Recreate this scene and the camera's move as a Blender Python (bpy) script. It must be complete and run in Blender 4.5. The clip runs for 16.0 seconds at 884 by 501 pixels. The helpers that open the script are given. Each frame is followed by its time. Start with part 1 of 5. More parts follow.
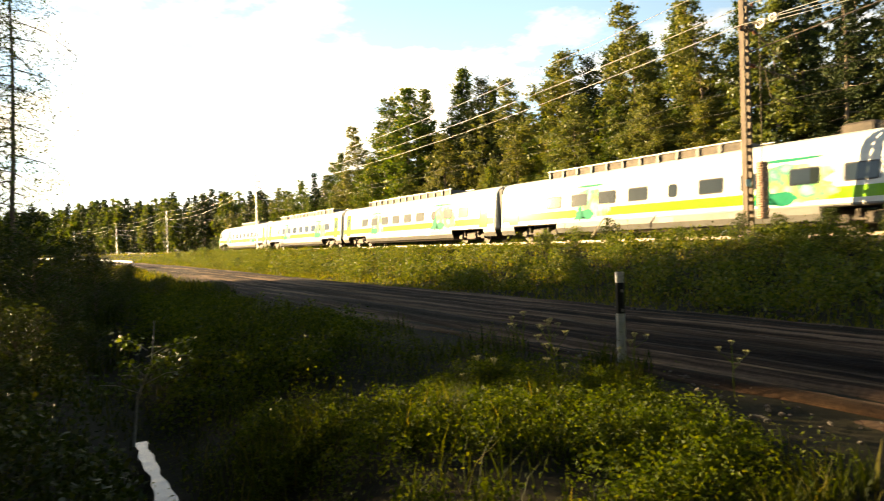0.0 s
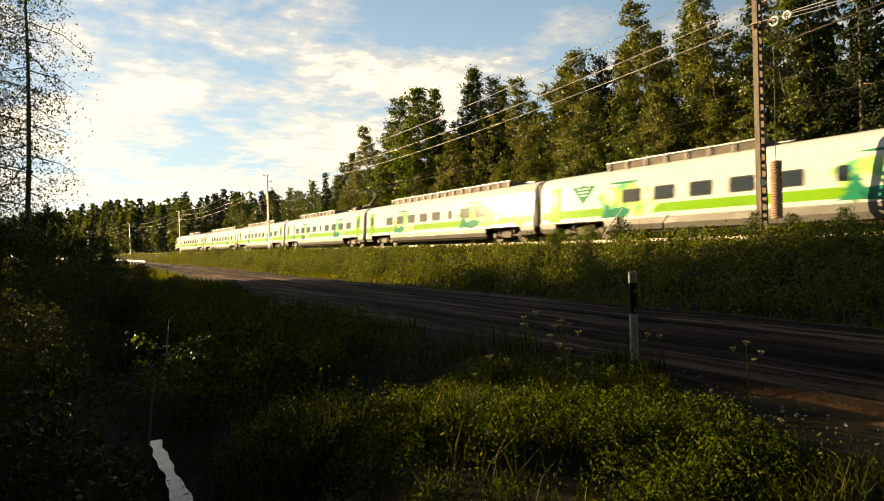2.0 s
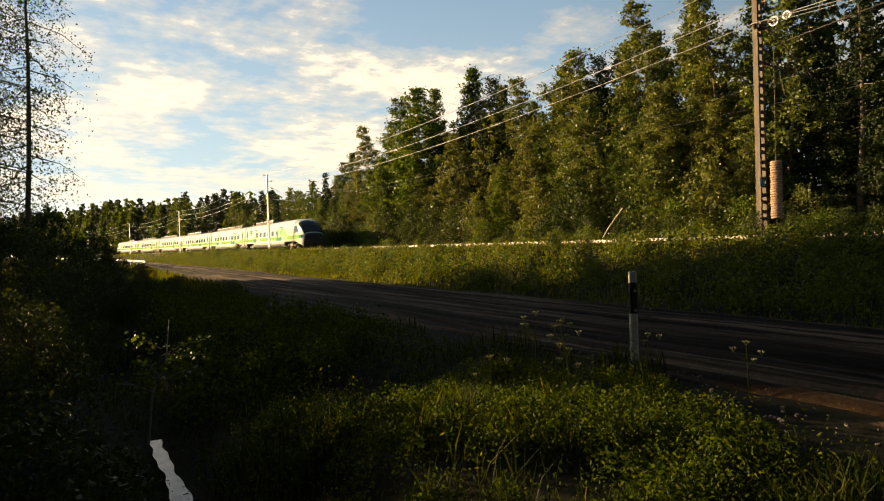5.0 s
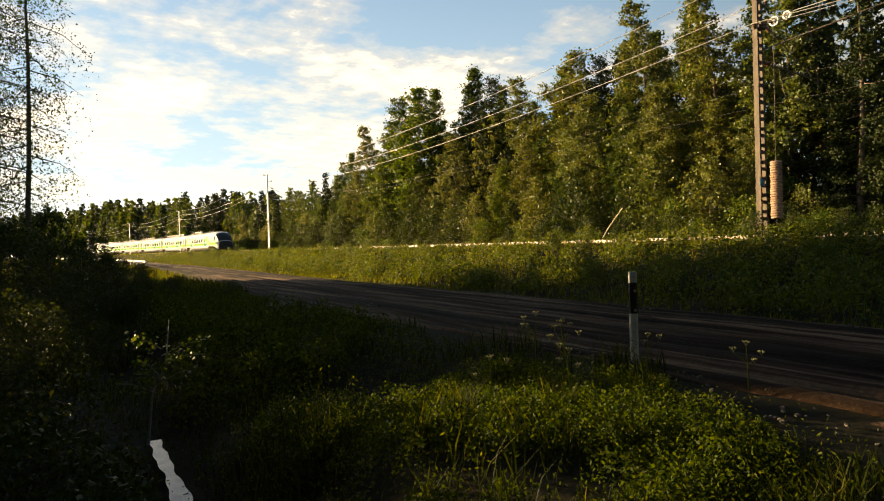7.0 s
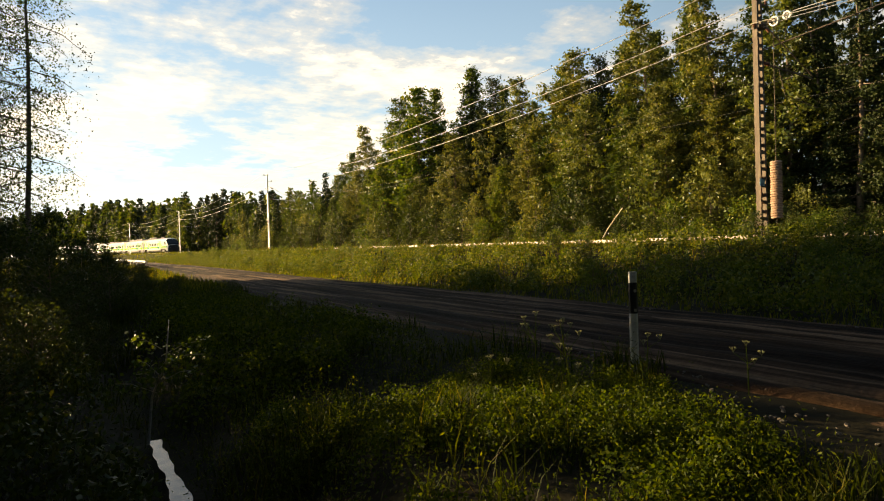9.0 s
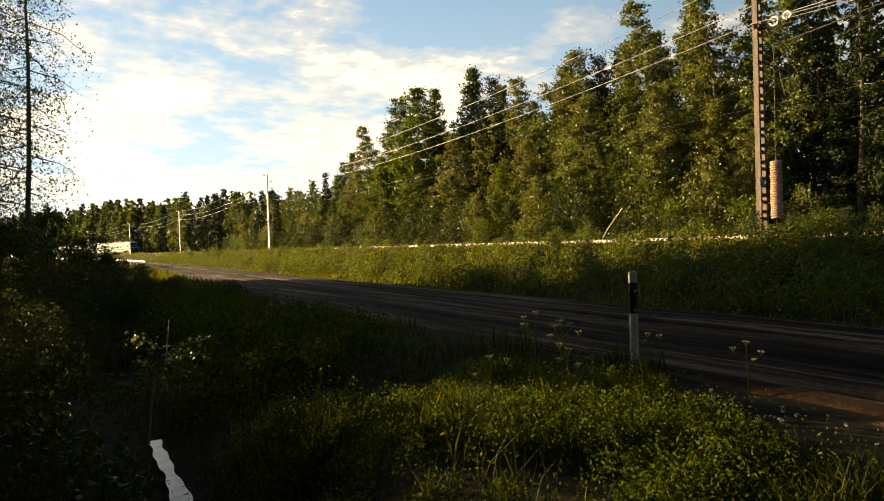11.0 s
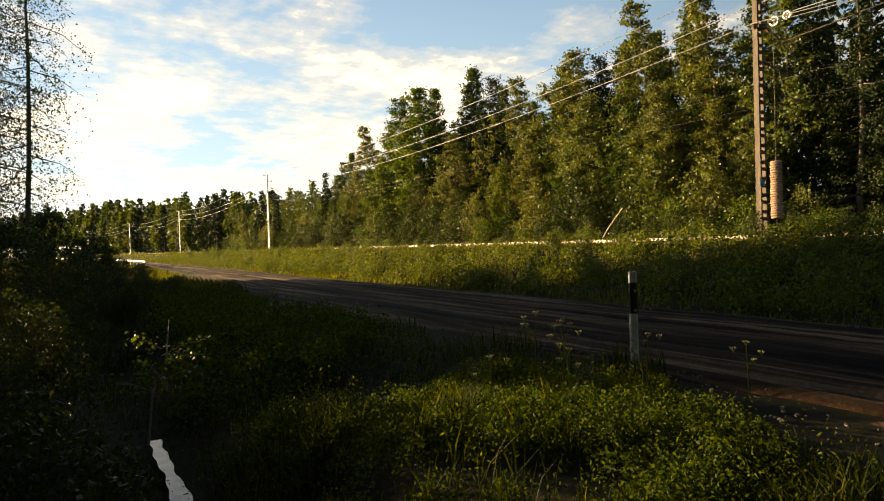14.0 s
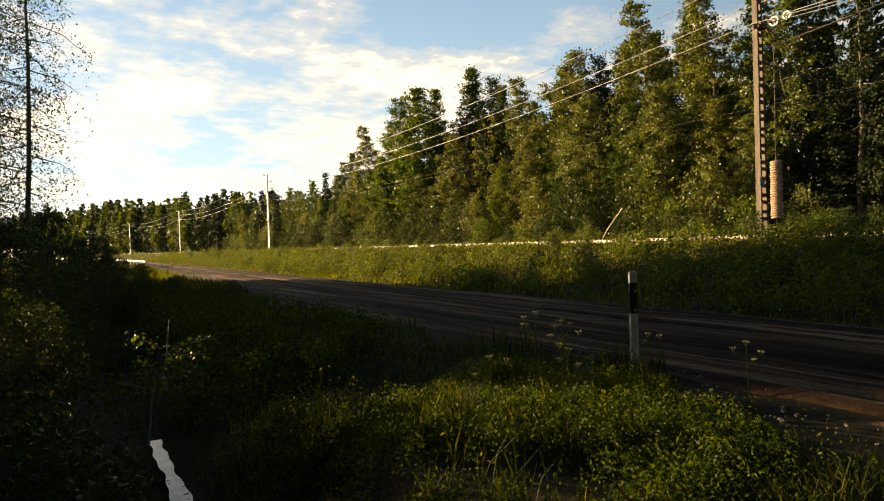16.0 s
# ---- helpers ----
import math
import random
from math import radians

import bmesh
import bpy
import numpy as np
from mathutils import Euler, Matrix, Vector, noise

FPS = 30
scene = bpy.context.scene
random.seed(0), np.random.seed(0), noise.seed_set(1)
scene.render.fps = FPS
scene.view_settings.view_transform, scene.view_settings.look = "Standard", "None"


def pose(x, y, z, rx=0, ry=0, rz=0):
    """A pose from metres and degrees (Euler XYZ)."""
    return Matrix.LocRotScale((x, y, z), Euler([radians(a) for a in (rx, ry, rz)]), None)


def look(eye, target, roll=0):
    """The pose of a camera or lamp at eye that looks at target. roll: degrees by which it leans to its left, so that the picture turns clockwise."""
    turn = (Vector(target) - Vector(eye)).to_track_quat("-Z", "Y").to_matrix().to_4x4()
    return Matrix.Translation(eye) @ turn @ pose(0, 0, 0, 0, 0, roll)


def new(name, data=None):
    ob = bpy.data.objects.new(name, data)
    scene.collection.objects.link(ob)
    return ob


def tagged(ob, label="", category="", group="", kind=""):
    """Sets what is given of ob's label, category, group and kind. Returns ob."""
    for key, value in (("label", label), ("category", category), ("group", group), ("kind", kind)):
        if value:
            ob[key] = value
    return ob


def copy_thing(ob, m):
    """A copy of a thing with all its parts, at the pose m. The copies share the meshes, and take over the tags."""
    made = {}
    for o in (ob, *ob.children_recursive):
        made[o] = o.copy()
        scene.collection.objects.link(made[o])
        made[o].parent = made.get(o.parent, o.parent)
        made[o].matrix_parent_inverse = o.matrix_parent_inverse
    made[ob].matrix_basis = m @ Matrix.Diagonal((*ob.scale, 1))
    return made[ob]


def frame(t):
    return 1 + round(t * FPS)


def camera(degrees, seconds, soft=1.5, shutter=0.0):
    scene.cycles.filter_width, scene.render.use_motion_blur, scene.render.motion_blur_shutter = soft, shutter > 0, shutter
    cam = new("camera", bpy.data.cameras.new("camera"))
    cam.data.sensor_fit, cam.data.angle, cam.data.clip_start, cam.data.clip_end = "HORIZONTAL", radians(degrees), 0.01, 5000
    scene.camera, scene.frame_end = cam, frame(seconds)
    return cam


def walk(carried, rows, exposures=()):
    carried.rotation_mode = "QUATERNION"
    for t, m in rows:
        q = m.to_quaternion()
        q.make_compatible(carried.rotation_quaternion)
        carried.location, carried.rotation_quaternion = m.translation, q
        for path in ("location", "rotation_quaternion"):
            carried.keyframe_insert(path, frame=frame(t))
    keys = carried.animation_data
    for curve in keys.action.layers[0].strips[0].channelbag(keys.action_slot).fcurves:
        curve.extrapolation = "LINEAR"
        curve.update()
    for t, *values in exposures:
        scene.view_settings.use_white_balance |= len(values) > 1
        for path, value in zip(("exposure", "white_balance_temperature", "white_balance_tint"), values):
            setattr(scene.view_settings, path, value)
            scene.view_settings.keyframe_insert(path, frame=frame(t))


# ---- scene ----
# Railway beside a gravel road in evening light: a train runs off round a bend.
# The track runs along +y; the camera stands at the roadside.

# ---- camera ----
EYE = Vector((0.0, 0.0, 1.5))


def view(turn, dx=0.0):
    """Camera pose: turn in degrees to the right of the track's direction."""
    a = radians(turn)
    tilt = radians(-0.30)
    eye = EYE + Vector((dx * math.cos(a), -dx * math.sin(a), 0))
    aim = eye + 10 * Vector((math.sin(a) * math.cos(tilt), math.cos(a) * math.cos(tilt), math.sin(tilt)))
    return look(eye, aim, CAM_ROLL)


CAM_ROLL = -1.346
cam = camera(69.0, 16.0, soft=1.1, shutter=0.35)
walk(cam, [(0.0, view(31.45, 0.015)), (0.1, view(30.53)), (0.2, view(30.5)), (8.0, view(30.5)), (16.0, view(30.5))],
     exposures=[(0.0, 2.48, 7750, 12), (0.3, 2.26, 7750, 12), (0.7, 1.99, 7750, 12), (1.2, 1.73, 7750, 12), (2.0, 1.49, 7750, 12), (3.0, 1.33, 7750, 12), (4.2, 1.29, 7750, 12), (6.3, 1.56, 7750, 12), (8.0, 1.63, 7750, 12), (16.0, 1.63, 7750, 12)])

# ---- light ----
SUN_AZ, SUN_EL = radians(-36.3), radians(10.0)
SUN_DIR = Vector((math.sin(SUN_AZ) * math.cos(SUN_EL), math.cos(SUN_AZ) * math.cos(SUN_EL), math.sin(SUN_EL)))
world = bpy.data.worlds.new("world")
scene.world = world
world.use_nodes = True
wn = world.node_tree
sky = wn.nodes.new("ShaderNodeTexSky")
sky.sky_type, sky.sun_disc = "NISHITA", False
sky.sun_elevation, sky.sun_rotation = SUN_EL, SUN_AZ
sky.air_density, sky.dust_density, sky.ozone_density = 1.0, 0.6, 1.6
wn.links.new(sky.outputs[0], wn.nodes["Background"].inputs[0])
wn.nodes["Background"].inputs[1].default_value = 0.05
sun_data = bpy.data.lights.new("sun", "SUN")
sun_data.energy, sun_data.angle, sun_data.color = 5.0, radians(0.6), (1.0, 0.78, 0.46)
sun = new("sun", sun_data)
sun.matrix_world = look(SUN_DIR * 50, (0, 0, 0))

# ---- the way of the track ----
TRACK_X, BEND_Y, BEND_R = 26.35, 95.0, 1000.0
RAIL_Z = 1.70


def drift(y):
    """The road draws nearer to the track before the bend."""
    t = np.clip((np.asarray(y, float) - 15) / 60, 0, 1)
    return 1.6 * t * t * (3 - 2 * t)


def bend(y):
    """Sideways shift of track and road where they turn left in the distance."""
    return np.maximum(0.0, np.asarray(y, float) - BEND_Y) ** 2 / (2 * BEND_R)


# ---- materials ----
def nodes_of(m):
    m.use_nodes = True
    n = m.node_tree
    return n, n.nodes["Principled BSDF"]


def noise_node(n, scale, detail=4.0, rough=0.6, vector=None, stretch=None):
    t = n.nodes.new("ShaderNodeTexNoise")
    t.inputs["Scale"].default_value, t.inputs["Detail"].default_value, t.inputs["Roughness"].default_value = scale, detail, rough
    if stretch:
        mp = n.nodes.new("ShaderNodeMapping")
        mp.inputs["Scale"].default_value = stretch
        n.links.new(vector, mp.inputs[0])
        vector = mp.outputs[0]
    if vector:
        n.links.new(vector, t.inputs["Vector"])
    return t


def ramp_node(n, fac, stops):
    r = n.nodes.new("ShaderNodeValToRGB")
    while len(r.color_ramp.elements) < len(stops):
        r.color_ramp.elements.new(0.5)
    for e, (p, c) in zip(r.color_ramp.elements, stops):
        e.position, e.color = p, (*c, 1)
    n.links.new(fac, r.inputs[0])
    return r


def mix_node(n, fac, a, b, blend="MIX"):
    m = n.nodes.new("ShaderNodeMix")
    m.data_type, m.blend_type = "RGBA", blend
    for sock, value in ((m.inputs[0], fac), (m.inputs[6], a), (m.inputs[7], b)):
        if isinstance(value, bpy.types.NodeSocket):
            n.links.new(value, sock)
        elif isinstance(value, (int, float)):
            sock.default_value = value
        else:
            sock.default_value = (*value, 1)
    return m.outputs[2]


def surface(name, c1, c2, scale=3.0, rough=0.7, metal=0.0, bump=0.2, fine=40.0, coat=0.0, stretch=None, dirt=None, spec=0.5, sharp=0.2):
    """A painted, earthy or metal surface: two colours mixed at two scales, with fine relief."""
    m = bpy.data.materials.new(name)
    n, p = nodes_of(m)
    co = n.nodes.new("ShaderNodeTexCoord").outputs["Object"]
    big = noise_node(n, scale, 5, 0.65, co, stretch)
    small = noise_node(n, fine, 3, 0.6, co)
    col = ramp_node(n, big.outputs[0], [(0.5 - sharp, c1), (0.5 + sharp, c2)]).outputs[0]
    dark = ramp_node(n, small.outputs[0], [(0.25, (0.6, 0.6, 0.6)), (0.65, (1, 1, 1))]).outputs[0]
    col = mix_node(n, 0.5, col, dark, "MULTIPLY")
    if dirt:
        spots = ramp_node(n, noise_node(n, scale * 0.7, 6, 0.7, co).outputs[0], [(0.5, (0, 0, 0)), (0.68, (1, 1, 1))])
        col = mix_node(n, spots.outputs[0], col, dirt)
    n.links.new(col, p.inputs["Base Color"])
    p.inputs["Roughness"].default_value, p.inputs["Metallic"].default_value = rough, metal
    p.inputs["Coat Weight"].default_value = coat
    p.inputs["Specular IOR Level"].default_value = spec
    p.inputs["Coat Roughness"].default_value = 0.07
    if bump:
        b = n.nodes.new("ShaderNodeBump")
        b.inputs["Strength"].default_value, b.inputs["Distance"].default_value = bump, 0.02
        n.links.new(small.outputs[0], b.inputs["Height"])
        n.links.new(b.outputs[0], p.inputs["Normal"])
    return m


def leaf_material(name, dark, light, gloss=0.45, glow=0.35, warm=(0.24, 0.23, 0.05), spec=0.2):
    """Leaves that let light through, each one a little different."""
    m = bpy.data.materials.new(name)
    n, p = nodes_of(m)
    geo = n.nodes.new("ShaderNodeNewGeometry")
    info = n.nodes.new("ShaderNodeObjectInfo")
    col = ramp_node(n, geo.outputs["Random Per Island"], [(0.0, dark), (0.75, light), (1.0, warm)]).outputs[0]
    tint = ramp_node(n, info.outputs["Random"], [(0.0, (0.75, 0.85, 0.7)), (0.5, (1, 1, 1)), (1.0, (1.12, 1.06, 0.8))]).outputs[0]
    col = mix_node(n, 1.0, col, tint, "MULTIPLY")
    n.links.new(col, p.inputs["Base Color"])
    p.inputs["Roughness"].default_value = gloss
    p.inputs["Specular IOR Level"].default_value = spec
    tr = n.nodes.new("ShaderNodeBsdfTranslucent")
    yellow = mix_node(n, 1.0, col, (1.5, 1.35, 0.5), "MULTIPLY")
    n.links.new(yellow, tr.inputs[0])
    mix = n.nodes.new("ShaderNodeMixShader")
    mix.inputs[0].default_value = glow
    n.links.new(p.outputs[0], mix.inputs[1])
    n.links.new(tr.outputs[0], mix.inputs[2])
    n.links.new(mix.outputs[0], n.nodes["Material Output"].inputs[0])
    return m


LEAF_BIRCH = leaf_material("birch_leaf", (0.0265, 0.0484, 0.0062), (0.0819, 0.1154, 0.0148), warm=(0.1326, 0.1404, 0.0273))
LEAF_ASPEN = leaf_material("aspen_leaf", (0.038, 0.056, 0.010), (0.140, 0.155, 0.034), 0.42, warm=(0.195, 0.185, 0.05), spec=0.3)
LEAF_BRIGHT = leaf_material("young_leaf", (0.0351, 0.0663, 0.0062), (0.1014, 0.1482, 0.0140))
NEEDLES = leaf_material("needles", (0.0112, 0.0224, 0.0048), (0.0304, 0.0448, 0.0096), 0.6, 0.12, (0.0480, 0.0480, 0.0112))
LEAF_WILLOW = leaf_material("willow_leaf", (0.0156, 0.0279, 0.0046), (0.0403, 0.0585, 0.0091), 0.5, 0.35, (0.0650, 0.0650, 0.0130))
# Meadow plants: the shade they stand in is darkened into these greens.
SHADE_TONE_GRASS = leaf_material("grass_blade", (0.0110, 0.0204, 0.0017), (0.0385, 0.0517, 0.0044), 0.6, 0.5, (0.0935, 0.0825, 0.0165), 0.1)
SHADE_TONE_WEED = leaf_material("weed_leaf", (0.0136, 0.0285, 0.0019), (0.0527, 0.0775, 0.0056), 0.5, 0.5, (0.0868, 0.1054, 0.0112), 0.08)
# Brighter copies for bank and verge, with sunlight put into the colour.
SUN_TONE_GRASS = leaf_material("sun_tone_grass", (0.0351, 0.0515, 0.0039), (0.1014, 0.1131, 0.0117), 0.6, 0.5, (0.1872, 0.1560, 0.0312), 0.1)
SUN_TONE_WEED = leaf_material("sun_tone_weed_leaf", (0.0312, 0.0546, 0.0047), (0.1092, 0.1326, 0.0125), 0.5, 0.45, (0.1872, 0.1794, 0.0390), 0.2)
FLOWER = surface("dry_umbel", (0.15, 0.15, 0.06), (0.24, 0.24, 0.11), 30, 0.8, 0, 0)
BARK_BIRCH = surface("birch_bark", (0.42, 0.39, 0.34), (0.16, 0.14, 0.12), 5, 0.8, 0, 0.5, 30, 0, (1, 1, 4))
BARK_DARK = surface("dark_bark", (0.10, 0.075, 0.05), (0.19, 0.14, 0.10), 6, 0.9, 0, 0.6, 30, 0, (1, 1, 0.3))
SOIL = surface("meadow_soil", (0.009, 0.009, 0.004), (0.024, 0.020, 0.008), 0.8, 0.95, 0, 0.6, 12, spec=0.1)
GRAVEL = surface("loose_gravel", (0.014, 0.008, 0.004), (0.085, 0.052, 0.030), 1.2, 0.95, 0, 1.0, 16, 0, (2.2, 0.05, 1), None, 0.12, 0.13)
BALLAST = surface("ballast", (0.05, 0.036, 0.028), (0.12, 0.09, 0.07), 4, 0.9, 0, 1.0, 14)
STONE = surface("roadside_stone", (0.07, 0.058, 0.048), (0.12, 0.105, 0.09), 9, 0.85, 0, 0.5, 50)
RAIL_STEEL = surface("rail_steel", (0.24, 0.18, 0.135), (0.34, 0.27, 0.21), 3, 0.45, 0.3, 0.2, 40)
RAIL_HEAD = surface("worn_rail_head", (0.62, 0.60, 0.57), (0.72, 0.70, 0.67), 3, 0.25, 1.0, 0.05, 60)
SLEEPER = surface("concrete_sleeper", (0.08, 0.068, 0.057), (0.14, 0.12, 0.10), 4, 0.9, 0, 0.4, 30)
PAINT_WHITE = surface("white_train_paint", (0.60, 0.60, 0.55), (0.66, 0.66, 0.61), 0.5, 0.8, 0, 0.0, 8, 0.7, spec=0.08)
PAINT_LIME = surface("lime_green_paint", (0.14, 0.33, 0.012), (0.17, 0.38, 0.02), 0.6, 0.8, 0, 0.0, 8, 0.3, spec=0.08)
PAINT_TEAL = surface("teal_paint", (0.008, 0.17, 0.09), (0.012, 0.21, 0.12), 0.6, 0.8, 0, 0.0, 8, 0.3, spec=0.08)


def wash_paint():
    """Watercolour artwork: white, lime and teal run into one another."""
    m = surface("green_wash_paint", (0.5, 0.5, 0.5), (0.5, 0.5, 0.5), 0.9, 0.8, 0, 0.0, 8, 0.35, spec=0.08)
    n, p = nodes_of(m)
    co = n.nodes.new("ShaderNodeTexCoord").outputs["Object"]
    t = noise_node(n, 0.75, 5, 0.55, co)
    col = ramp_node(n, t.outputs[0], [(0.36, (0.62, 0.62, 0.55)), (0.45, (0.50, 0.60, 0.32)), (0.52, (0.28, 0.50, 0.10)), (0.58, (0.05, 0.36, 0.18)), (0.63, (0.20, 0.46, 0.34)), (0.70, (0.55, 0.62, 0.50))])
    n.links.new(col.outputs[0], p.inputs["Base Color"])
    return m


PAINT_WASH = wash_paint()
PAINT_GREY = surface("grey_skirt_paint", (0.10, 0.097, 0.088), (0.15, 0.145, 0.13), 0.8, 0.45, 0, 0.05, 12, 0.1)
ROOF_GREY = surface("roof_grey", (0.13, 0.12, 0.105), (0.19, 0.18, 0.16), 1.0, 0.6, 0, 0.1, 14)
UNDERFRAME = surface("dirty_running_gear", (0.03, 0.025, 0.020), (0.11, 0.088, 0.065), 2.5, 0.7, 0.3, 0.4, 20)
RUBBER = surface("black_rubber", (0.012, 0.012, 0.012), (0.03, 0.03, 0.03), 2, 0.7, 0, 0.2, 25)
WINDOW = surface("tinted_window", (0.012, 0.018, 0.020), (0.02, 0.028, 0.03), 0.7, 0.06, 0, 0, 10, 0.0)
LAMP_GLASS = surface("lamp_glass", (0.5, 0.5, 0.48), (0.6, 0.6, 0.58), 5, 0.1, 0, 0, 30)
RUST = surface("rusty_pole_steel", (0.065, 0.047, 0.034), (0.14, 0.108, 0.076), 3, 0.7, 0.3, 0.3, 30, 0, (3, 3, 0.6))
GALVANISED = surface("galvanised_steel", (0.34, 0.33, 0.31), (0.46, 0.45, 0.42), 3, 0.45, 0.5, 0.1, 40)
WEIGHT_IRON = surface("rusty_weight_iron", (0.32, 0.20, 0.13), (0.44, 0.29, 0.20), 5, 0.75, 0.1, 0.3, 30)
CERAMIC = surface("brown_porcelain", (0.10, 0.045, 0.025), (0.14, 0.065, 0.04), 6, 0.15, 0, 0, 30)
BLUE_PLATE = surface("blue_plate", (0.05, 0.22, 0.42), (0.06, 0.26, 0.48), 6, 0.4, 0, 0, 30)
WIRE = surface("old_copper_wire", (0.42, 0.38, 0.32), (0.50, 0.46, 0.40), 2, 0.4, 0.6, 0, 30)
PLASTIC_WHITE = surface("white_plastic", (0.66, 0.64, 0.58), (0.76, 0.74, 0.69), 7, 0.45, 0, 0.05, 40, 0, None, (0.42, 0.38, 0.28))
PLASTIC_BLACK = surface("black_plastic", (0.010, 0.010, 0.012), (0.02, 0.02, 0.022), 6, 0.5, 0, 0.05, 40)
REFLECTOR = surface("reflector", (0.35, 0.33, 0.3), (0.4, 0.38, 0.35), 20, 0.2, 0, 0, 60)
DARK_WIRE = surface("dark_wire", (0.05, 0.045, 0.04), (0.09, 0.08, 0.07), 2, 0.5, 0.3, 0, 30)
OLD_WOOD = surface("weathered_wood", (0.36, 0.30, 0.20), (0.5, 0.43, 0.30), 8, 0.8, 0, 0.3, 40, 0, (1, 1, 0.2))


def water_material():
    m = bpy.data.materials.new("ditch_water")
    n, p = nodes_of(m)
    p.inputs["Base Color"].default_value = (0.012, 0.011, 0.008, 1)
    p.inputs["Roughness"].default_value, p.inputs["IOR"].default_value = 0.04, 1.33
    co = n.nodes.new("ShaderNodeTexCoord").outputs["Object"]
    b = n.nodes.new("ShaderNodeBump")
    b.inputs["Strength"].default_value, b.inputs["Distance"].default_value = 0.22, 0.03
    n.links.new(noise_node(n, 8, 6, 0.6, co).outputs[0], b.inputs["Height"])
    n.links.new(b.outputs[0], p.inputs["Normal"])
    return m


WATER = water_material()


def road_material():
    """Packed brown gravel: dark and pale streaks along the road, with fine grit."""
    m = bpy.data.materials.new("gravel_road")
    n, p = nodes_of(m)
    co = n.nodes.new("ShaderNodeTexCoord").outputs["Object"]
    broad = noise_node(n, 1.0, 4, 0.6, co, (1.5, 0.045, 1))
    narrow = noise_node(n, 1.0, 4, 0.65, co, (5.5, 0.10, 1))
    grit = noise_node(n, 18, 4, 0.65, co)
    lane = mix_node(n, 0.5, broad.outputs[0], narrow.outputs[0])
    col = ramp_node(n, lane, [(0.42, (0.010, 0.0055, 0.003)), (0.50, (0.034, 0.019, 0.010)), (0.59, (0.17, 0.105, 0.062))]).outputs[0]
    speck = ramp_node(n, grit.outputs[0], [(0.3, (0.5, 0.5, 0.5)), (0.62, (1, 1, 1)), (0.75, (1.5, 1.45, 1.4))]).outputs[0]
    n.links.new(mix_node(n, 0.8, col, speck, "MULTIPLY"), p.inputs["Base Color"])
    n.links.new(ramp_node(n, narrow.outputs[0], [(0.45, (0.95, 0.95, 0.95)), (0.62, (0.85, 0.85, 0.85))]).outputs[0], p.inputs["Roughness"])
    p.inputs["Specular IOR Level"].default_value = 0.1
    b = n.nodes.new("ShaderNodeBump")
    b.inputs["Strength"].default_value, b.inputs["Distance"].default_value = 0.9, 0.02
    n.links.new(grit.outputs[0], b.inputs["Height"])
    n.links.new(b.outputs[0], p.inputs["Normal"])
    return m


ROAD_GRAVEL = road_material()


# ---- mesh helpers ----
class Shape:
    """Collects vertices and faces, with a material slot for each face."""

    def __init__(self):
        self.v, self.f, self.s = [], [], []

    def add(self, verts, faces, slot=0):
        k = len(self.v)
        self.v += [tuple(map(float, p)) for p in verts]
        self.f += [tuple(i + k for i in q) for q in faces]
        self.s += [slot] * len(faces)
        return self

    def box(self, x0, x1, y0, y1, z0, z1, b=0.0, slot=0):
        """A block; b rounds its long edges with a chamfer."""
        if b <= 0:
            v = [(x, y, z) for x in (x0, x1) for y in (y0, y1) for z in (z0, z1)]
            return self.add(v, [(0, 1, 3, 2), (4, 6, 7, 5), (0, 4, 5, 1), (2, 3, 7, 6), (0, 2, 6, 4), (1, 5, 7, 3)], slot)
        rings = []
        for z, i in ((z0, b), (z0 + b, 0), (z1 - b, 0), (z1, b)):
            xa, xb, ya, yb = x0 + i, x1 - i, y0 + i, y1 - i
            rings.append([(xa + b, ya, z), (xb - b, ya, z), (xb, ya + b, z), (xb, yb - b, z), (xb - b, yb, z), (xa + b, yb, z), (xa, yb - b, z), (xa, ya + b, z)])
        return self.loft(rings, True, True, slot)

    def loft(self, rings, closed=True, caps=True, slot=0):
        n = len(rings[0])
        v = [p for r in rings for p in r]
        f = []
        for i in range(len(rings) - 1):
            for j in range(n if closed else n - 1):
                a, b = i * n + j, i * n + (j + 1) % n
                f.append((a, b, b + n, a + n))
        if caps:
            f.append(tuple(range(n))[::-1])
            f.append(tuple(range((len(rings) - 1) * n, len(rings) * n)))
        return self.add(v, f, slot)

    def tube(self, path, radii, sides=8, slot=0):
        """A round bar along points, with a radius at each."""
        path = [Vector(p) for p in path]
        if not hasattr(radii, "__len__"):
            radii = [radii] * len(path)
        rings = []
        for i, p in enumerate(path):
            d = (path[min(i + 1, len(path) - 1)] - path[max(i - 1, 0)]).normalized()
            u = d.cross(Vector((0.13, 0.9, 0.41))).normalized()
            w = d.cross(u)
            rings.append([p + float(radii[i]) * (math.cos(a) * u + math.sin(a) * w) for a in (2 * math.pi * k / sides for k in range(sides))])
        return self.loft(rings, True, True, slot)

    def mesh(self, name, mats, smooth=False):
        me = bpy.data.meshes.new(name)
        me.from_pydata(self.v, [], self.f)
        for m in (mats if isinstance(mats, (list, tuple)) else [mats]):
            me.materials.append(m)
        if any(self.s):
            me.polygons.foreach_set("material_index", self.s)
        if smooth:
            me.polygons.foreach_set("use_smooth", [True] * len(self.f))
        me.update()
        return me


def part(name, shape, mats, parent=None, label="", smooth=False, at=None):
    """One mesh object under a thing or under a part."""
    data = shape if isinstance(shape, bpy.types.Mesh) else shape.mesh(name, mats, smooth)
    ob = new(name, data)
    if parent:
        ob.parent = parent
    if at is not None:
        ob.matrix_basis = at
    if label:
        ob["label"] = label
    return ob


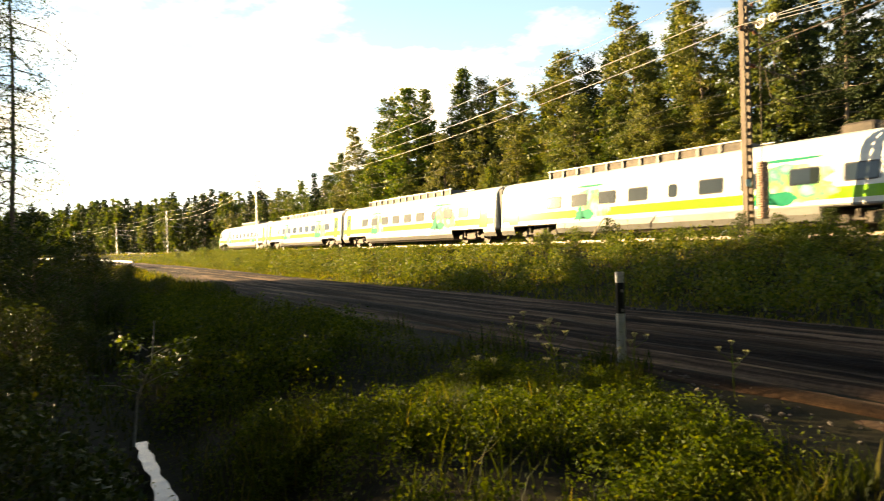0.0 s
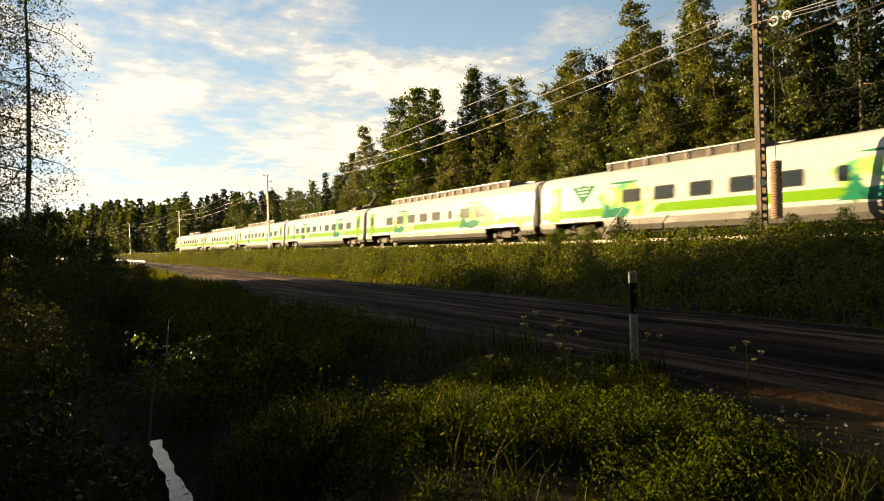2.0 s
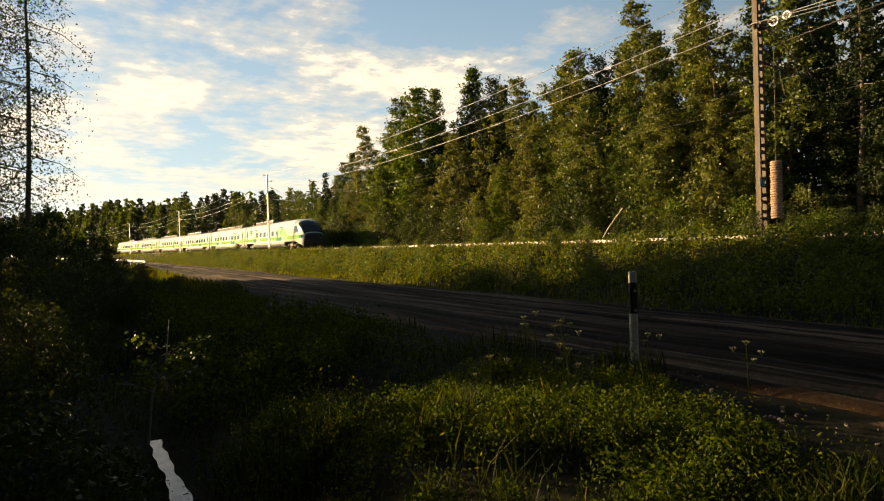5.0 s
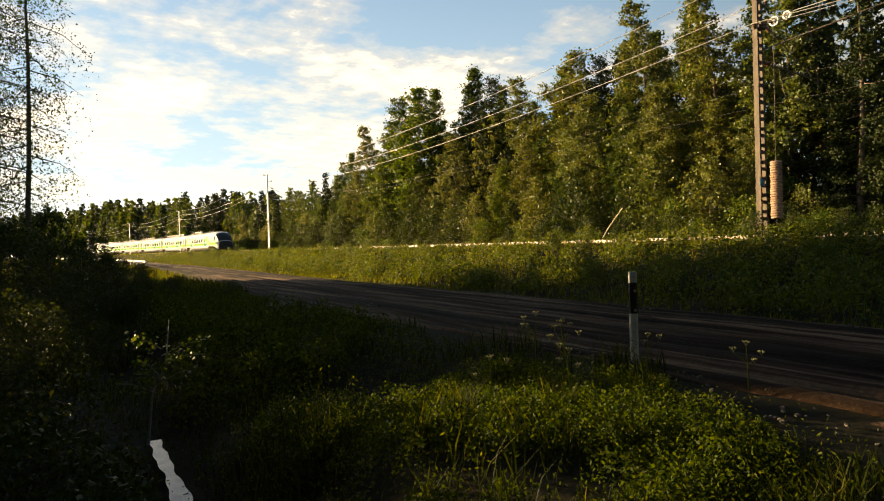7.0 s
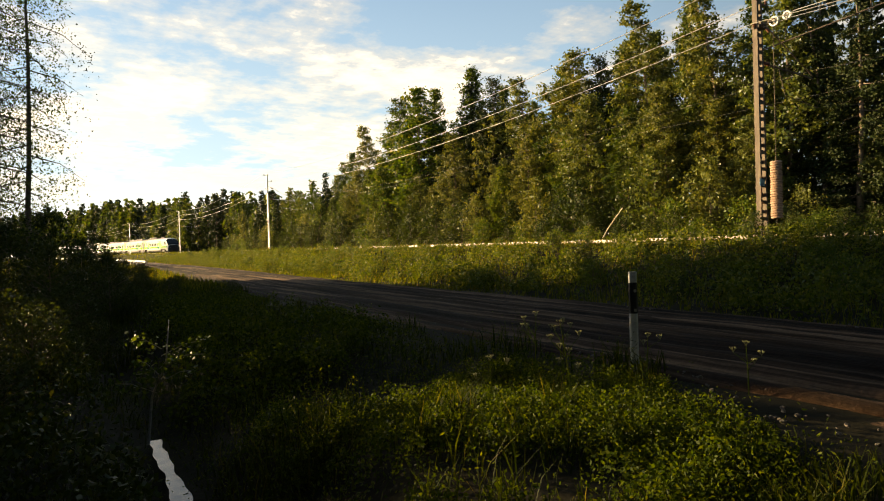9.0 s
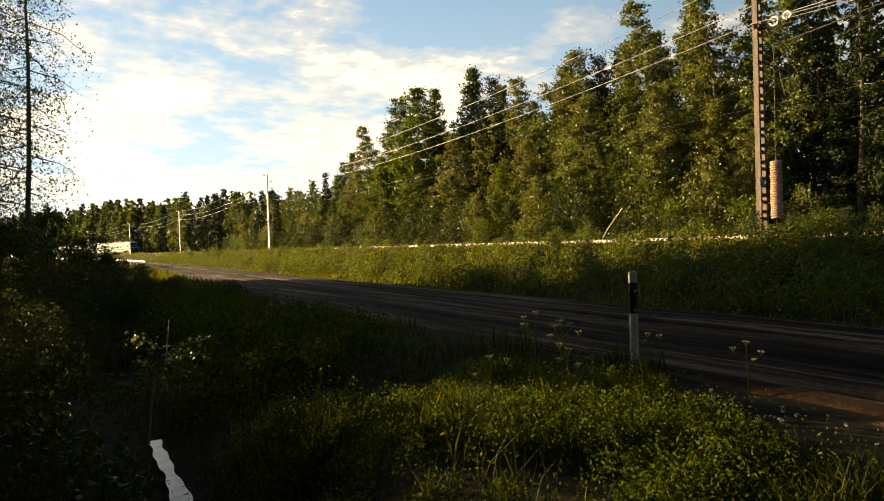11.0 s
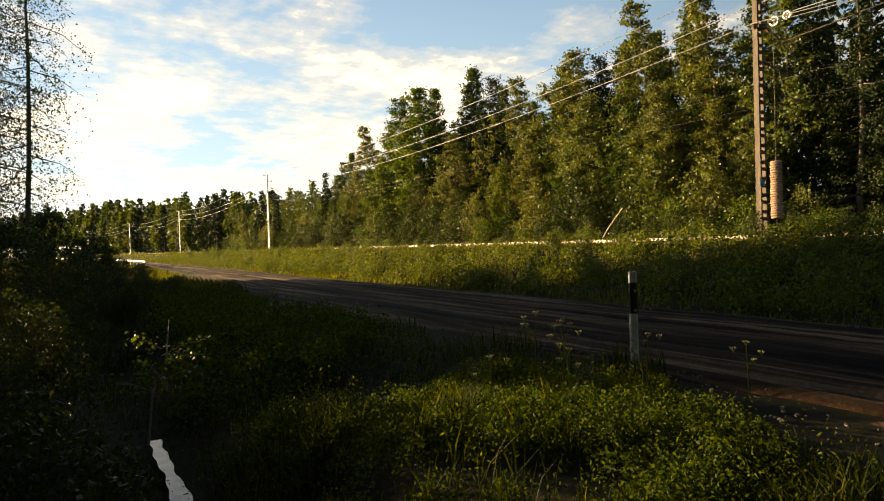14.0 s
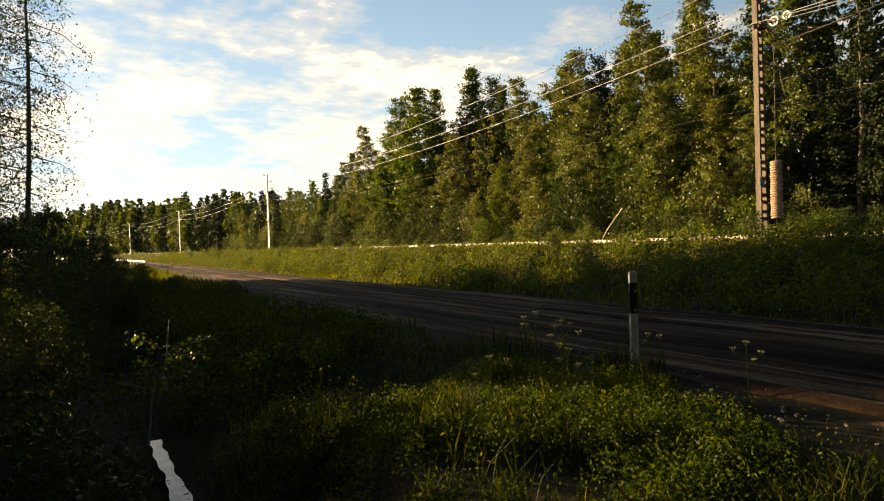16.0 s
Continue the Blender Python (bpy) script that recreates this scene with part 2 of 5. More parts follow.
def thing(name, label, category, group="", kind="", at=None):
    ob = new(name)
    ob.empty_display_size = 0.3
    tagged(ob, label, category, group, kind)
    if at is not None:
        ob.matrix_basis = at
    return ob


def recalc(me):
    bm = bmesh.new()
    bm.from_mesh(me)
    bmesh.ops.recalc_face_normals(bm, faces=bm.faces)
    bm.to_mesh(me)
    bm.free()
    return me


def arrays_mesh(name, verts, faces, mat):
    """A mesh from numpy arrays of vertices and quads."""
    me = bpy.data.meshes.new(name)
    me.vertices.add(len(verts))
    me.vertices.foreach_set("co", np.asarray(verts, np.float32).ravel())
    k = faces.shape[1]
    me.loops.add(faces.size)
    me.loops.foreach_set("vertex_index", faces.astype(np.int32).ravel())
    me.polygons.add(len(faces))
    me.polygons.foreach_set("loop_start", np.arange(0, faces.size, k, dtype=np.int32))
    me.materials.append(mat)
    me.update(calc_edges=True)
    me.validate()
    return me


# ---- ground ----
ROAD_L, ROAD_R = 5.0, 10.4


def step(a, b, x):
    t = np.clip((x - a) / (b - a), 0, 1)
    return t * t * (3 - 2 * t)


def ground_z(x, y):
    """Height of the ground: meadow with a ditch, road bed, dip, track bank, forest floor."""
    x, y = np.asarray(x, float), np.asarray(y, float)
    u = x + bend(y)
    z = 0.05 + 0.06 * np.sin(0.9 * x + 0.5 * y) * np.sin(0.7 * y - 0.3 * x) + 0.03 * np.sin(2.3 * x + 1.1) * np.sin(1.9 * y)
    ditch = 0.74 + 0.02 * np.sin(y)
    z = z - 0.50 * np.exp(-((u - ditch) / 0.6) ** 2) * step(-2, 1, y) * (1 - step(12, 20, y))
    ahead = 0.508 * x + 0.862 * y
    z = z + 0.20 * step(1.2, 3.4, ahead) * (1 - step(4.0, 6.4, ahead)) * step(0.95, 1.9, x) * (1 - step(4.2, 5.2, x))
    z = z - 0.34 * np.exp(-((x - 2.0) ** 2 / 1.8 + (y - 7.2) ** 2 / 3.2)) + 0.20 * np.exp(-((x - 3.0) ** 2 + (y - 8.5) ** 2) / 5.0)
    v = u - drift(y)
    road = step(3.6, 5.0, v) * (1 - step(10.4, 11.4, v))
    z = z * (1 - road) + 0.14 * road
    right = step(10.4, 11.6, v)
    dip = -0.05 + 0.05 * np.sin(0.8 * y + x)
    bank = dip + (1.38 - dip) * step(13.5, 22.0, u) + 0.10 * np.sin(0.6 * y) * step(13, 16, u) * (1 - step(20, 22, u))
    bank = bank - 0.25 * step(29.5, 32.0, u) + 0.5 * step(34, 60, u)
    z = z * (1 - right) + bank * right
    z = z + 2.5 * step(60, 400, np.abs(x)) * (1 - step(-80, -40, -x) * 0)
    return z


def grid_line(*spans):
    out = []
    for a, b, d in spans:
        out += list(np.arange(a, b, d))
    return np.array(out + [spans[-1][1]])


gx = grid_line((-2600, -200, 200), (-200, -30, 10), (-30, -6, 1.0), (-6, 36, 0.35), (36, 60, 1.5), (60, 200, 10), (200, 2600, 200))
gy = grid_line((-600, -60, 60), (-60, -4, 2.0), (-4, 40, 0.4), (40, 120, 1.0), (120, 420, 4), (420, 3000, 150))
GX, GY = np.meshgrid(gx, gy)
gv = np.stack([GX, GY, ground_z(GX, GY)], -1).reshape(-1, 3)
nx, ny = len(gx), len(gy)
ii, jj = np.meshgrid(np.arange(nx - 1), np.arange(ny - 1))
gk = (jj * nx + ii).ravel()
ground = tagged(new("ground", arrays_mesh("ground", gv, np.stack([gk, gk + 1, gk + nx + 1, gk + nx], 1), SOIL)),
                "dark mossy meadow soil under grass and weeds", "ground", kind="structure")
for pl in ground.data.polygons:
    pl.use_smooth = True


def build_road():
    """Gravel road with wheel ruts, a crown and soft shoulders."""
    ys = grid_line((-60, -4, 2.0), (-4, 45, 0.3), (45, 130, 1.0), (130, 420, 4))
    us = np.linspace(ROAD_L - 0.35, ROAD_R + 0.3, 90)
    U, Y = np.meshgrid(us, ys)
    t = (U - ROAD_L) / (ROAD_R - ROAD_L)
    z = 0.20 + 0.05 * np.sin(np.pi * np.clip(t, 0, 1))
    for c, d, w in ((0.13, 0.09, 0.04), (0.24, 0.05, 0.03), (0.36, 0.10, 0.045), (0.47, 0.04, 0.025), (0.60, 0.09, 0.045), (0.71, 0.05, 0.03), (0.84, 0.09, 0.045), (0.93, 0.05, 0.025)):
        z -= d * np.exp(-((t - c - 0.02 * np.sin(Y * 0.21 + 9 * c)) / w) ** 2)
    rng = np.random.default_rng(3)
    z += rng.normal(0, 0.006, z.shape) + 0.012 * np.sin(Y * 1.3 + U * 2.1) * np.sin(U * 3.3 - Y * 0.4)
    edge = step(0, 0.07, t) * (1 - step(0.94, 1.03, t))
    wob = 0.16 * np.sin(Y * 0.9) + 0.1 * np.sin(Y * 2.3 + 1)
    z = z * edge + (0.02) * (1 - edge)
    X = U - bend(Y) + drift(Y) + wob * (1 - edge)
    v = np.stack([X, Y, z], -1).reshape(-1, 3)
    n1, n2 = len(us), len(ys)
    i, j = np.meshgrid(np.arange(n1 - 1), np.arange(n2 - 1))
    k = (j * n1 + i).ravel()
    me = arrays_mesh("road", v, np.stack([k, k + 1, k + n1 + 1, k + n1], 1), ROAD_GRAVEL)
    for q in me.polygons:
        q.use_smooth = True
    return tagged(new("road", me), "brown gravel road with worn wheel ruts", "road", kind="structure")


build_road()


def build_side_track():
    """Gravelly field entrance that joins the road near the camera."""
    us, vs = np.linspace(0, 1, 22), np.linspace(0, 1, 22)
    U, W = np.meshgrid(us, vs)
    X = 4.6 + U * 1.0 + 0.2 * np.sin(W * 9) * (1 - U)
    Y = -3.0 + W * 6.0
    edge = step(0, 0.25, U) * step(0, 0.1, W) * (1 - step(0.75, 1.0, W))
    Z = ground_z(X, Y) - 0.03 + 0.075 * edge + 0.01 * np.sin(13 * X + 7 * Y)
    v = np.stack([X, Y, Z], -1).reshape(-1, 3)
    i, j = np.meshgrid(np.arange(21), np.arange(21))
    k = (j * 22 + i).ravel()
    me = arrays_mesh("field_entrance", v, np.stack([k, k + 1, k + 23, k + 22], 1), GRAVEL)
    return tagged(new("pavement", me), "stony gravel shoulder beside the road", "shoulder", kind="structure")


build_side_track()

# Water in the ditch.
wv = Shape()
ring = []
for y in np.linspace(1.0, 7.0, 60):
    c = 0.74 + 0.02 * math.sin(y) + 0.010 * math.sin(2.6 * y)
    w = 0.095 + 0.012 * math.sin(y * 2.1) + 0.018 * math.sin(11 * y) * math.sin(4 * y) - 0.05 * float(step(4.6, 6.4, y))
    ring.append([(c - w, y, -0.36), (c + w, y, -0.36)])
wv.loft(ring, False, False)
tagged(part("water", wv, WATER), "narrow strip of still ditch water reflecting the sky", "ditch water", kind="structure")


# ---- railway ----
def track_point(y, side=0.0, z=0.0):
    return Vector((TRACK_X - float(bend(y)) + side, y, z))


def build_track():
    track = thing("railway_track", "single railway line of steel rails on a ballast bed", "railway track", kind="structure")
    ys = grid_line((-60, 90, 3.0), (90, 420, 5.0))
    bed = Shape()
    prof = [(-3.1, 1.18), (-2.2, 1.40), (-1.5, 1.52), (1.5, 1.52), (2.2, 1.40), (3.1, 1.18)]
    bed.loft([[track_point(y, s, z + 0.015 * math.sin(7 * y + 3 * s)) for s, z in prof] for y in ys], False, False)
    part("ballast_bed", bed, BALLAST, track, "grey-brown crushed stone ballast")
    for side in (-0.762, 0.762):
        r = Shape()
        foot = [(-0.07, 1.545), (-0.07, 1.56), (-0.012, 1.58), (-0.012, 1.655), (-0.036, 1.665), (-0.036, RAIL_Z - 0.004), (0.036, RAIL_Z - 0.004), (0.036, 1.665), (0.012, 1.655), (0.012, 1.58), (0.07, 1.56), (0.07, 1.545)]
        r.loft([[track_point(y, side + s, z) for s, z in foot] for y in ys], True, True)
        rail = part("rail", r, RAIL_STEEL, track)
        h = Shape()
        head = [(-0.034, RAIL_Z - 0.004), (-0.026, RAIL_Z), (0.026, RAIL_Z), (0.034, RAIL_Z - 0.004)]
        h.loft([[track_point(y, side + s, z) for s, z in head] for y in ys], False, False)
        part("running_surface", h, RAIL_HEAD, rail, "polished rail head")
    sl = Shape().box(-1.25, 1.25, -0.13, 0.13, 1.42, 1.548, 0.03).mesh("sleeper", SLEEPER)
    for k in range(240):
        y = 4.0 + 0.61 * k
        part("sleeper", sl, None, track, at=Matrix.Translation((TRACK_X - float(bend(y)), y, 0)))


build_track()

POLE_U = 22.6
POLES = [-54.0, 14.65, 81.5, 145.1, 204.2, 266.0]
WIRES = [(-0.5, 11.30), (0.45, 10.52), (-0.28, 9.55)]


def pole_base(y):
    return Vector((POLE_U - float(bend(y)), y, 1.15 - 0.9 * float(step(90, 140, y))))


def lattice_pole(rusty):
    """Pole of two steel channels joined by battens, with a foot and a bracket over the track."""
    steel = RUST if rusty else GALVANISED
    label = ("rusty brown steel lattice mast with anchor gear beside the railway" if rusty
             else "pale galvanised steel overhead line mast beside the railway")
    p = thing("catenary_pole", label, "catenary mast", "masts along the railway")
    h, lean = 10.1, -0.10
    for s in (-1, 1):
        c = Shape()
        rings = []
        for z in np.linspace(0, h, 9):
            w = (0.175 - 0.07 * z / h if rusty else 0.065 - 0.025 * z / h)
            x = lean * z / h + s * w
            q = 0.045 if rusty else 0.03
            rings.append([(x - q, -0.10, z), (x + q, -0.10, z), (x + q, -0.085, z), (x - q * s * -1 * 0.7, -0.085, z),
                          (x - q * s * -1 * 0.7, 0.085, z), (x + q, 0.085, z), (x + q, 0.10, z), (x - q, 0.10, z)])
        c.loft(rings, True, True)
        part("channel", c, steel, p)
    bat = Shape().box(-0.16, 0.16, -0.115, -0.10, -0.07, 0.07).mesh("batten", steel)
    for k in range(16 if rusty else 0):
        z = 0.5 + 0.62 * k
        w = (0.175 - 0.07 * z / h) / 0.21
        part("batten", bat, None, p, at=pose(lean * z / h, 0, z) @ Matrix.Diagonal((w, 1, 1, 1)))
        part("batten", bat, None, p, at=pose(lean * z / h, 0.215, z + 0.3) @ Matrix.Diagonal((w, 1, 1, 1)))
    part("footing", Shape().box(-0.38, 0.38, -0.35, 0.35, -0.6, 0.12, 0.05), SLEEPER, p, "grey concrete footing")
    # Bracket: top tube, stay and registration arm, with two insulators.
    arm = Shape()
    arm.tube([(0.05, 0, 7.0), (3.5, 0, 6.75)], 0.03, 8)
    arm.tube([(0.05, 0, 8.6), (3.5, 0, 6.85)], 0.022, 8)
    arm.tube([(1.2, 0, 6.9), (1.6, 0, 5.9), (3.8, 0, 5.62)], 0.018, 6)
    part("bracket", arm, RUST if rusty else GALVANISED, p)
    for x, z, t in ((0.35, 6.98, -5), (0.45, 8.35, -31)):
        ins = Shape()
        rings = []
        for k in range(13):
            r = 0.075 if k % 2 else 0.04
            rings.append([(-0.24 + 0.04 * k, r * math.cos(a), r * math.sin(a)) for a in np.linspace(0, 2 * math.pi, 9)[:-1]])
        ins.loft(rings)
        part("insulator", ins, CERAMIC, p, "brown ribbed porcelain insulator", at=pose(x, 0, z, 0, -t, 0))
    # Cross-arms for the feeder wires.
    for dx, z in WIRES:
        a = Shape().box(min(dx, 0) - 0.04, max(dx, 0) + 0.04, -0.03, 0.03, z - 1.15 - 0.22, z - 1.15 - 0.16, 0.008)
        if z - 1.15 < h + 0.3:
            part("cross_arm", a, steel, p)
            q = Shape()
            rings = [[(dx + r * math.cos(b), r * math.sin(b), z - 1.15 - 0.17 + 0.035 * k) for b in np.linspace(0, 2 * math.pi, 9)[:-1]]
                     for k, r in enumerate((0.03, 0.06, 0.035, 0.06, 0.03))]
            q.loft(rings)
            part("pin_insulator", q, CERAMIC, p)
    return p


def add_anchor_gear(p):
    """Tension wheels, plates, weights on a guide and a small blue plate."""
    seg = np.linspace(0, 2 * math.pi, 25)[:-1]
    disc = Shape()
    disc.loft([[(r * math.cos(a), r * math.sin(a), z) for a in seg] for z, r in ((0, 0.165), (0.014, 0.205), (0.060, 0.205), (0.084, 0.165))])
    disc = disc.mesh("weight", WEIGHT_IRON)
    for k in range(24):
        part("weight", disc, None, p, "rusty round iron tension weight", at=pose(0.02 + 0.006 * math.sin(5 * k), -0.55, 1.12 + 0.088 * k, 0, 0, 40 * k))
    rod = Shape().tube([(0.02, -0.55, 0.9), (0.02, -0.55, 8.4)], 0.014, 6)
    part("weight_rod", rod, RUST, p)
    for x, y, z, r in ((0.0, -0.62, 8.32, 0.18), (0.04, -1.08, 8.40, 0.16)):
        w = Shape()
        seg = np.linspace(0, 2 * math.pi, 29)[:-1]
        for r0, r1, q in ((r, r - 0.05, 0.05), (r * 0.3, 0.04, 0.06)):
            w.loft([[(x + d, y + rr * math.cos(a), z + rr * math.sin(a)) for a in seg] for rr, d in ((r0, -q), (r0, q), (r1, q), (r1, -q), (r0, -q))], True, False)
        for a in np.arange(0, math.pi, math.pi / 3):
            c, e = math.cos(a) * (r - 0.03), math.sin(a) * (r - 0.03)
            w.tube([(x, y - c, z - e), (x, y + c, z + e)], 0.02, 6)
        part("tension_wheel", w, GALVANISED, p, "spoked pale steel tension wheel")
    b = Shape().box(-0.24, 0.24, -0.18, 0.16, 8.20, 8.34, 0.02)
    b.box(-0.05, 0.05, -0.62, -0.10, 8.30, 8.42, 0.01)
    part("anchor_clamp", b, RUST, p)
    ends = [(0, -0.15, 8.3), (0.06, -1.3, 8.5), (1.9, -16.0, 8.9)], [(0, -0.15, 8.24), (0.02, -1.2, 8.28), (2.6, -16.0, 8.35)], [(0.05, 0, 7.4), (1.4, -5.0, 8.35)]
    for way, r in zip(ends, (0.016, 0.014, 0.03)):
        part("tie_wire", Shape().tube(way, r, 6), WIRE if r < 0.02 else RUST, p)
    ins = Shape()
    rings = []
    d = Vector((1.84, -14.7, 0.4)).normalized()
    u = d.cross(Vector((0, 0, 1))).normalized()
    w = u.cross(d)
    for k in range(29):
        r = 0.085 if k % 2 else 0.045
        c = Vector((0.06, -1.3, 8.5)) + d * (2.2 + 0.05 * k)
        rings.append([c + r * (math.cos(a) * u + math.sin(a) * w) for a in np.linspace(0, 2 * math.pi, 11)[:-1]])
    ins.loft(rings)
    part("strain_insulator", ins, CERAMIC, p, "brown ribbed strain insulator")
    part("enamel_plate", Shape().box(-0.32, -0.02, -0.135, -0.118, 2.35, 2.62, 0.004), BLUE_PLATE, p, "small blue enamel plate")


for k, y in enumerate(POLES):
    pole = lattice_pole(k < 2)
    pole.matrix_basis = Matrix.Translation(pole_base(y)) @ pose(0, 0, 0, 0, 0, math.degrees(math.atan2(max(0, y - BEND_Y), BEND_R)))
    if k == 1:
        add_anchor_gear(pole)


def span_wire(a, b, sag, r):
    s = Shape()
    s.tube([a.lerp(b, t) - Vector((0, 0, 4 * sag * t * (1 - t))) for t in np.linspace(0, 1, 25)], r, 5)
    return s


for i, (dx, z) in enumerate(WIRES):
    w = thing("feeder_wire", "sagging bare metal feeder wire strung between masts", "overhead wire", "feeder wires")
    for a, b in zip(POLES, POLES[1:]):
        pa, pb = pole_base(a), pole_base(b)
        pa.x, pb.x, pa.z, pb.z = pa.x + dx, pb.x + dx, z - 1.15 + pa.z, z - 1.15 + pb.z
        part("wire_span", span_wire(pa, pb, 1.15, 0.015), WIRE, w)
cat = thing("contact_line", "thin copper contact wire hung below a messenger wire", "overhead wire")
for a, b in zip(POLES, POLES[1:]):
    lo = [track_point(y, 0, RAIL_Z + 5.6) for y in (a, b)]
    hi = [track_point(y, 0, RAIL_Z + 6.6) for y in (a, b)]
    part("contact_wire", span_wire(*lo, 0.05, 0.006), DARK_WIRE, cat)
    part("messenger_wire", span_wire(*hi, 0.75, 0.006), DARK_WIRE, cat)
    for t in np.arange(0.08, 1, 0.12):
        p0, p1 = lo[0].lerp(lo[1], t), hi[0].lerp(hi[1], t) - Vector((0, 0, 3 * t * (1 - t)))
        part("dropper", Shape().tube([p0, p1], 0.004, 4), DARK_WIRE, cat)


# ---- train ----
CAR_L = 25.9
END_L = 28.4
# Half of the cross-section from the skirt up to the roof's middle; the side is one slanting face.
SECTION = [(1.10, 0.95), (1.52, 0.955), (1.585, 1.0), (1.42, 3.05), (1.36, 3.28), (1.22, 3.50), (0.95, 3.66), (0.5, 3.76), (0.0, 3.79)]


def side_x(z):
    """Half-width of the slanting side at height z."""
    return 1.585 - (z - 1.0) * (1.585 - 1.42) / 2.05


def ring_at(y, wide=1.0, low=0.95, high=3.79):
    left = []
    for x, z in SECTION:
        t = (z - 0.95) / (3.79 - 0.95)
        left.append((x * wide, y, low + t * (high - low)))
    return [(-x, yy, z) for x, yy, z in left] + left[-2::-1]


def on_side(poly, side, off=0.006, thick=0.0):
    """A flat panel with the outline poly (y, z) on a side of the car."""
    s = Shape()
    out = [(side * (side_x(z) + off), y, z) for y, z in poly]
    inn = [(side * (side_x(z) - 0.01), y, z) for y, z in poly]
    n = len(poly)
    faces = [tuple(range(n)) if side > 0 else tuple(range(n))[::-1]]
    faces += [(i, (i + 1) % n, n + (i + 1) % n, n + i) for i in range(n)]
    return s.add(out + inn, faces)


def rounded(y0, y1, z0, z1, r=0.09):
    pts = []
    for cy, cz, a0 in ((y1 - r, z0 + r, -90), (y1 - r, z1 - r, 0), (y0 + r, z1 - r, 90), (y0 + r, z0 + r, 180)):
        for k in range(4):
            a = radians(a0 + 30 * k)
            pts.append((cy + r * math.cos(a), cz + r * math.sin(a)))
    return pts


def bogie(car, y):
    b = Shape()
    for s in (-1, 1):
        b.box(s * 1.02 - 0.09, s * 1.02 + 0.09, y - 1.75, y + 1.75, 0.42, 0.62, 0.04)
        b.box(s * 1.08 - 0.12, s * 1.08 + 0.12, y - 0.55, y + 0.55, 0.30, 0.75, 0.05)
        for dy in (-1.35, 1.35):
            b.box(s * 1.06 - 0.13, s * 1.06 + 0.13, y + dy - 0.22, y + dy + 0.22, 0.32, 0.66, 0.04)
            b.tube([(s * 1.14, y + dy * 0.6, 0.55), (s * 1.14, y + dy * 0.6, 0.85)], 0.10, 8)
    b.box(-1.0, 1.0, y - 0.3, y + 0.3, 0.5, 0.8, 0.05)
    bg = part("bogie", b, UNDERFRAME, car, "dusty dark bogie frame")
    for dy in (-1.35, 1.35):
        w = Shape()
        seg = np.linspace(0, 2 * math.pi, 25)[:-1]
        for s in (-0.762, 0.762):
            w.loft([[(s + d, y + dy + r * math.cos(a), 0.44 + r * math.sin(a)) for a in seg] for d, r in ((-0.06, 0.30), (-0.06, 0.44), (0.06, 0.44), (0.06, 0.30))], True, True)
        w.tube([(-0.9, y + dy, 0.44), (0.9, y + dy, 0.44)], 0.08, 10)
        part("wheelset", w, UNDERFRAME, bg)


def roof_gear(car, y0, y1):
    """Long ventilated fairing on the roof: dark grilles between pale posts under a capping."""
    for s in (-1, 1):
        cap = Shape().box(s * 0.98 - 0.05, s * 0.98 + 0.05, y0, y1, 4.03, 4.09, 0.015)
        part("capping_rail", cap, GALVANISED, car)
        n = max(3, int((y1 - y0) / 1.15))
        post = Shape().box(-0.05, 0.05, -0.09, 0.09, 3.56, 4.05, 0.02).mesh("fairing_post", ROOF_GREY)
        for k in range(n + 1):
            part("fairing_post", post, None, car, at=Matrix.Translation((s * 0.99, y0 + 0.2 + (y1 - y0 - 0.4) * k / n, 0)))
        part("grille", Shape().box(s * 0.93 - 0.02, s * 0.93 + 0.02, y0 + 0.1, y1 - 0.1, 3.6, 4.02), UNDERFRAME, car)
    part("roof_box", Shape().box(-0.85, 0.85, y0 + 0.3, y1 - 0.3, 3.66, 4.0, 0.08), ROOF_GREY, car)


def pantograph(car, y):
    b = Shape()
    b.box(-0.7, 0.7, y - 0.9, y + 0.9, 4.0, 4.08, 0.02)
    for sx in (-0.6, 0.6):
        for sy in (-0.8, 0.8):
            b.tube([(sx, y + sy, 3.6), (sx, y + sy, 4.05)], 0.06, 8)
    base = part("pantograph", b, UNDERFRAME, car, "dark raised pantograph with folding arms")
    for k, (dx, dy, h) in enumerate(((-0.75, 1.5, 0.42), (0.75, 1.5, 0.42), (-0.7, 2.3, 0.36), (0.7, 2.3, 0.36), (0.0, -1.25, 0.30))):
        q = Shape()
        q.loft([[(dx + r * math.cos(a), y + dy + r * math.sin(a), 3.62 + h * t) for a in np.linspace(0, 2 * math.pi, 11)[:-1]]
                for t, r in ((0, 0.09), (0.15, 0.15), (0.3, 0.09), (0.45, 0.15), (0.6, 0.09), (0.75, 0.15), (0.9, 0.09), (1.0, 0.12))])
        part("insulator", q, RUBBER, base, "dark ribbed roof insulator")
    part("switch_box", Shape().box(-0.5, 0.5, y + 2.7, y + 3.9, 3.68, 4.12, 0.08), UNDERFRAME, base)
    a = Shape()
    a.tube([(0, y + 0.9, 4.05), (0, y - 0.9, 4.9)], 0.11, 8)
    a.tube([(-0.05, y - 0.9, 4.85), (-0.25, y + 0.35, 5.55), (0, y + 0.5, 5.6)], 0.05, 8)
    a.tube([(0.05, y - 0.9, 4.85), (0.25, y + 0.35, 5.55), (0, y + 0.5, 5.6)], 0.05, 8)
    part("arm", a, UNDERFRAME, base)
    h = Shape()
    for d in (0.32, 0.68):
        h.tube([(-0.95, y + d, 5.42), (-0.6, y + d, 5.58), (0.6, y + d, 5.58), (0.95, y + d, 5.42)], 0.025, 6)
    part("collector_head", h, GALVANISED, base)


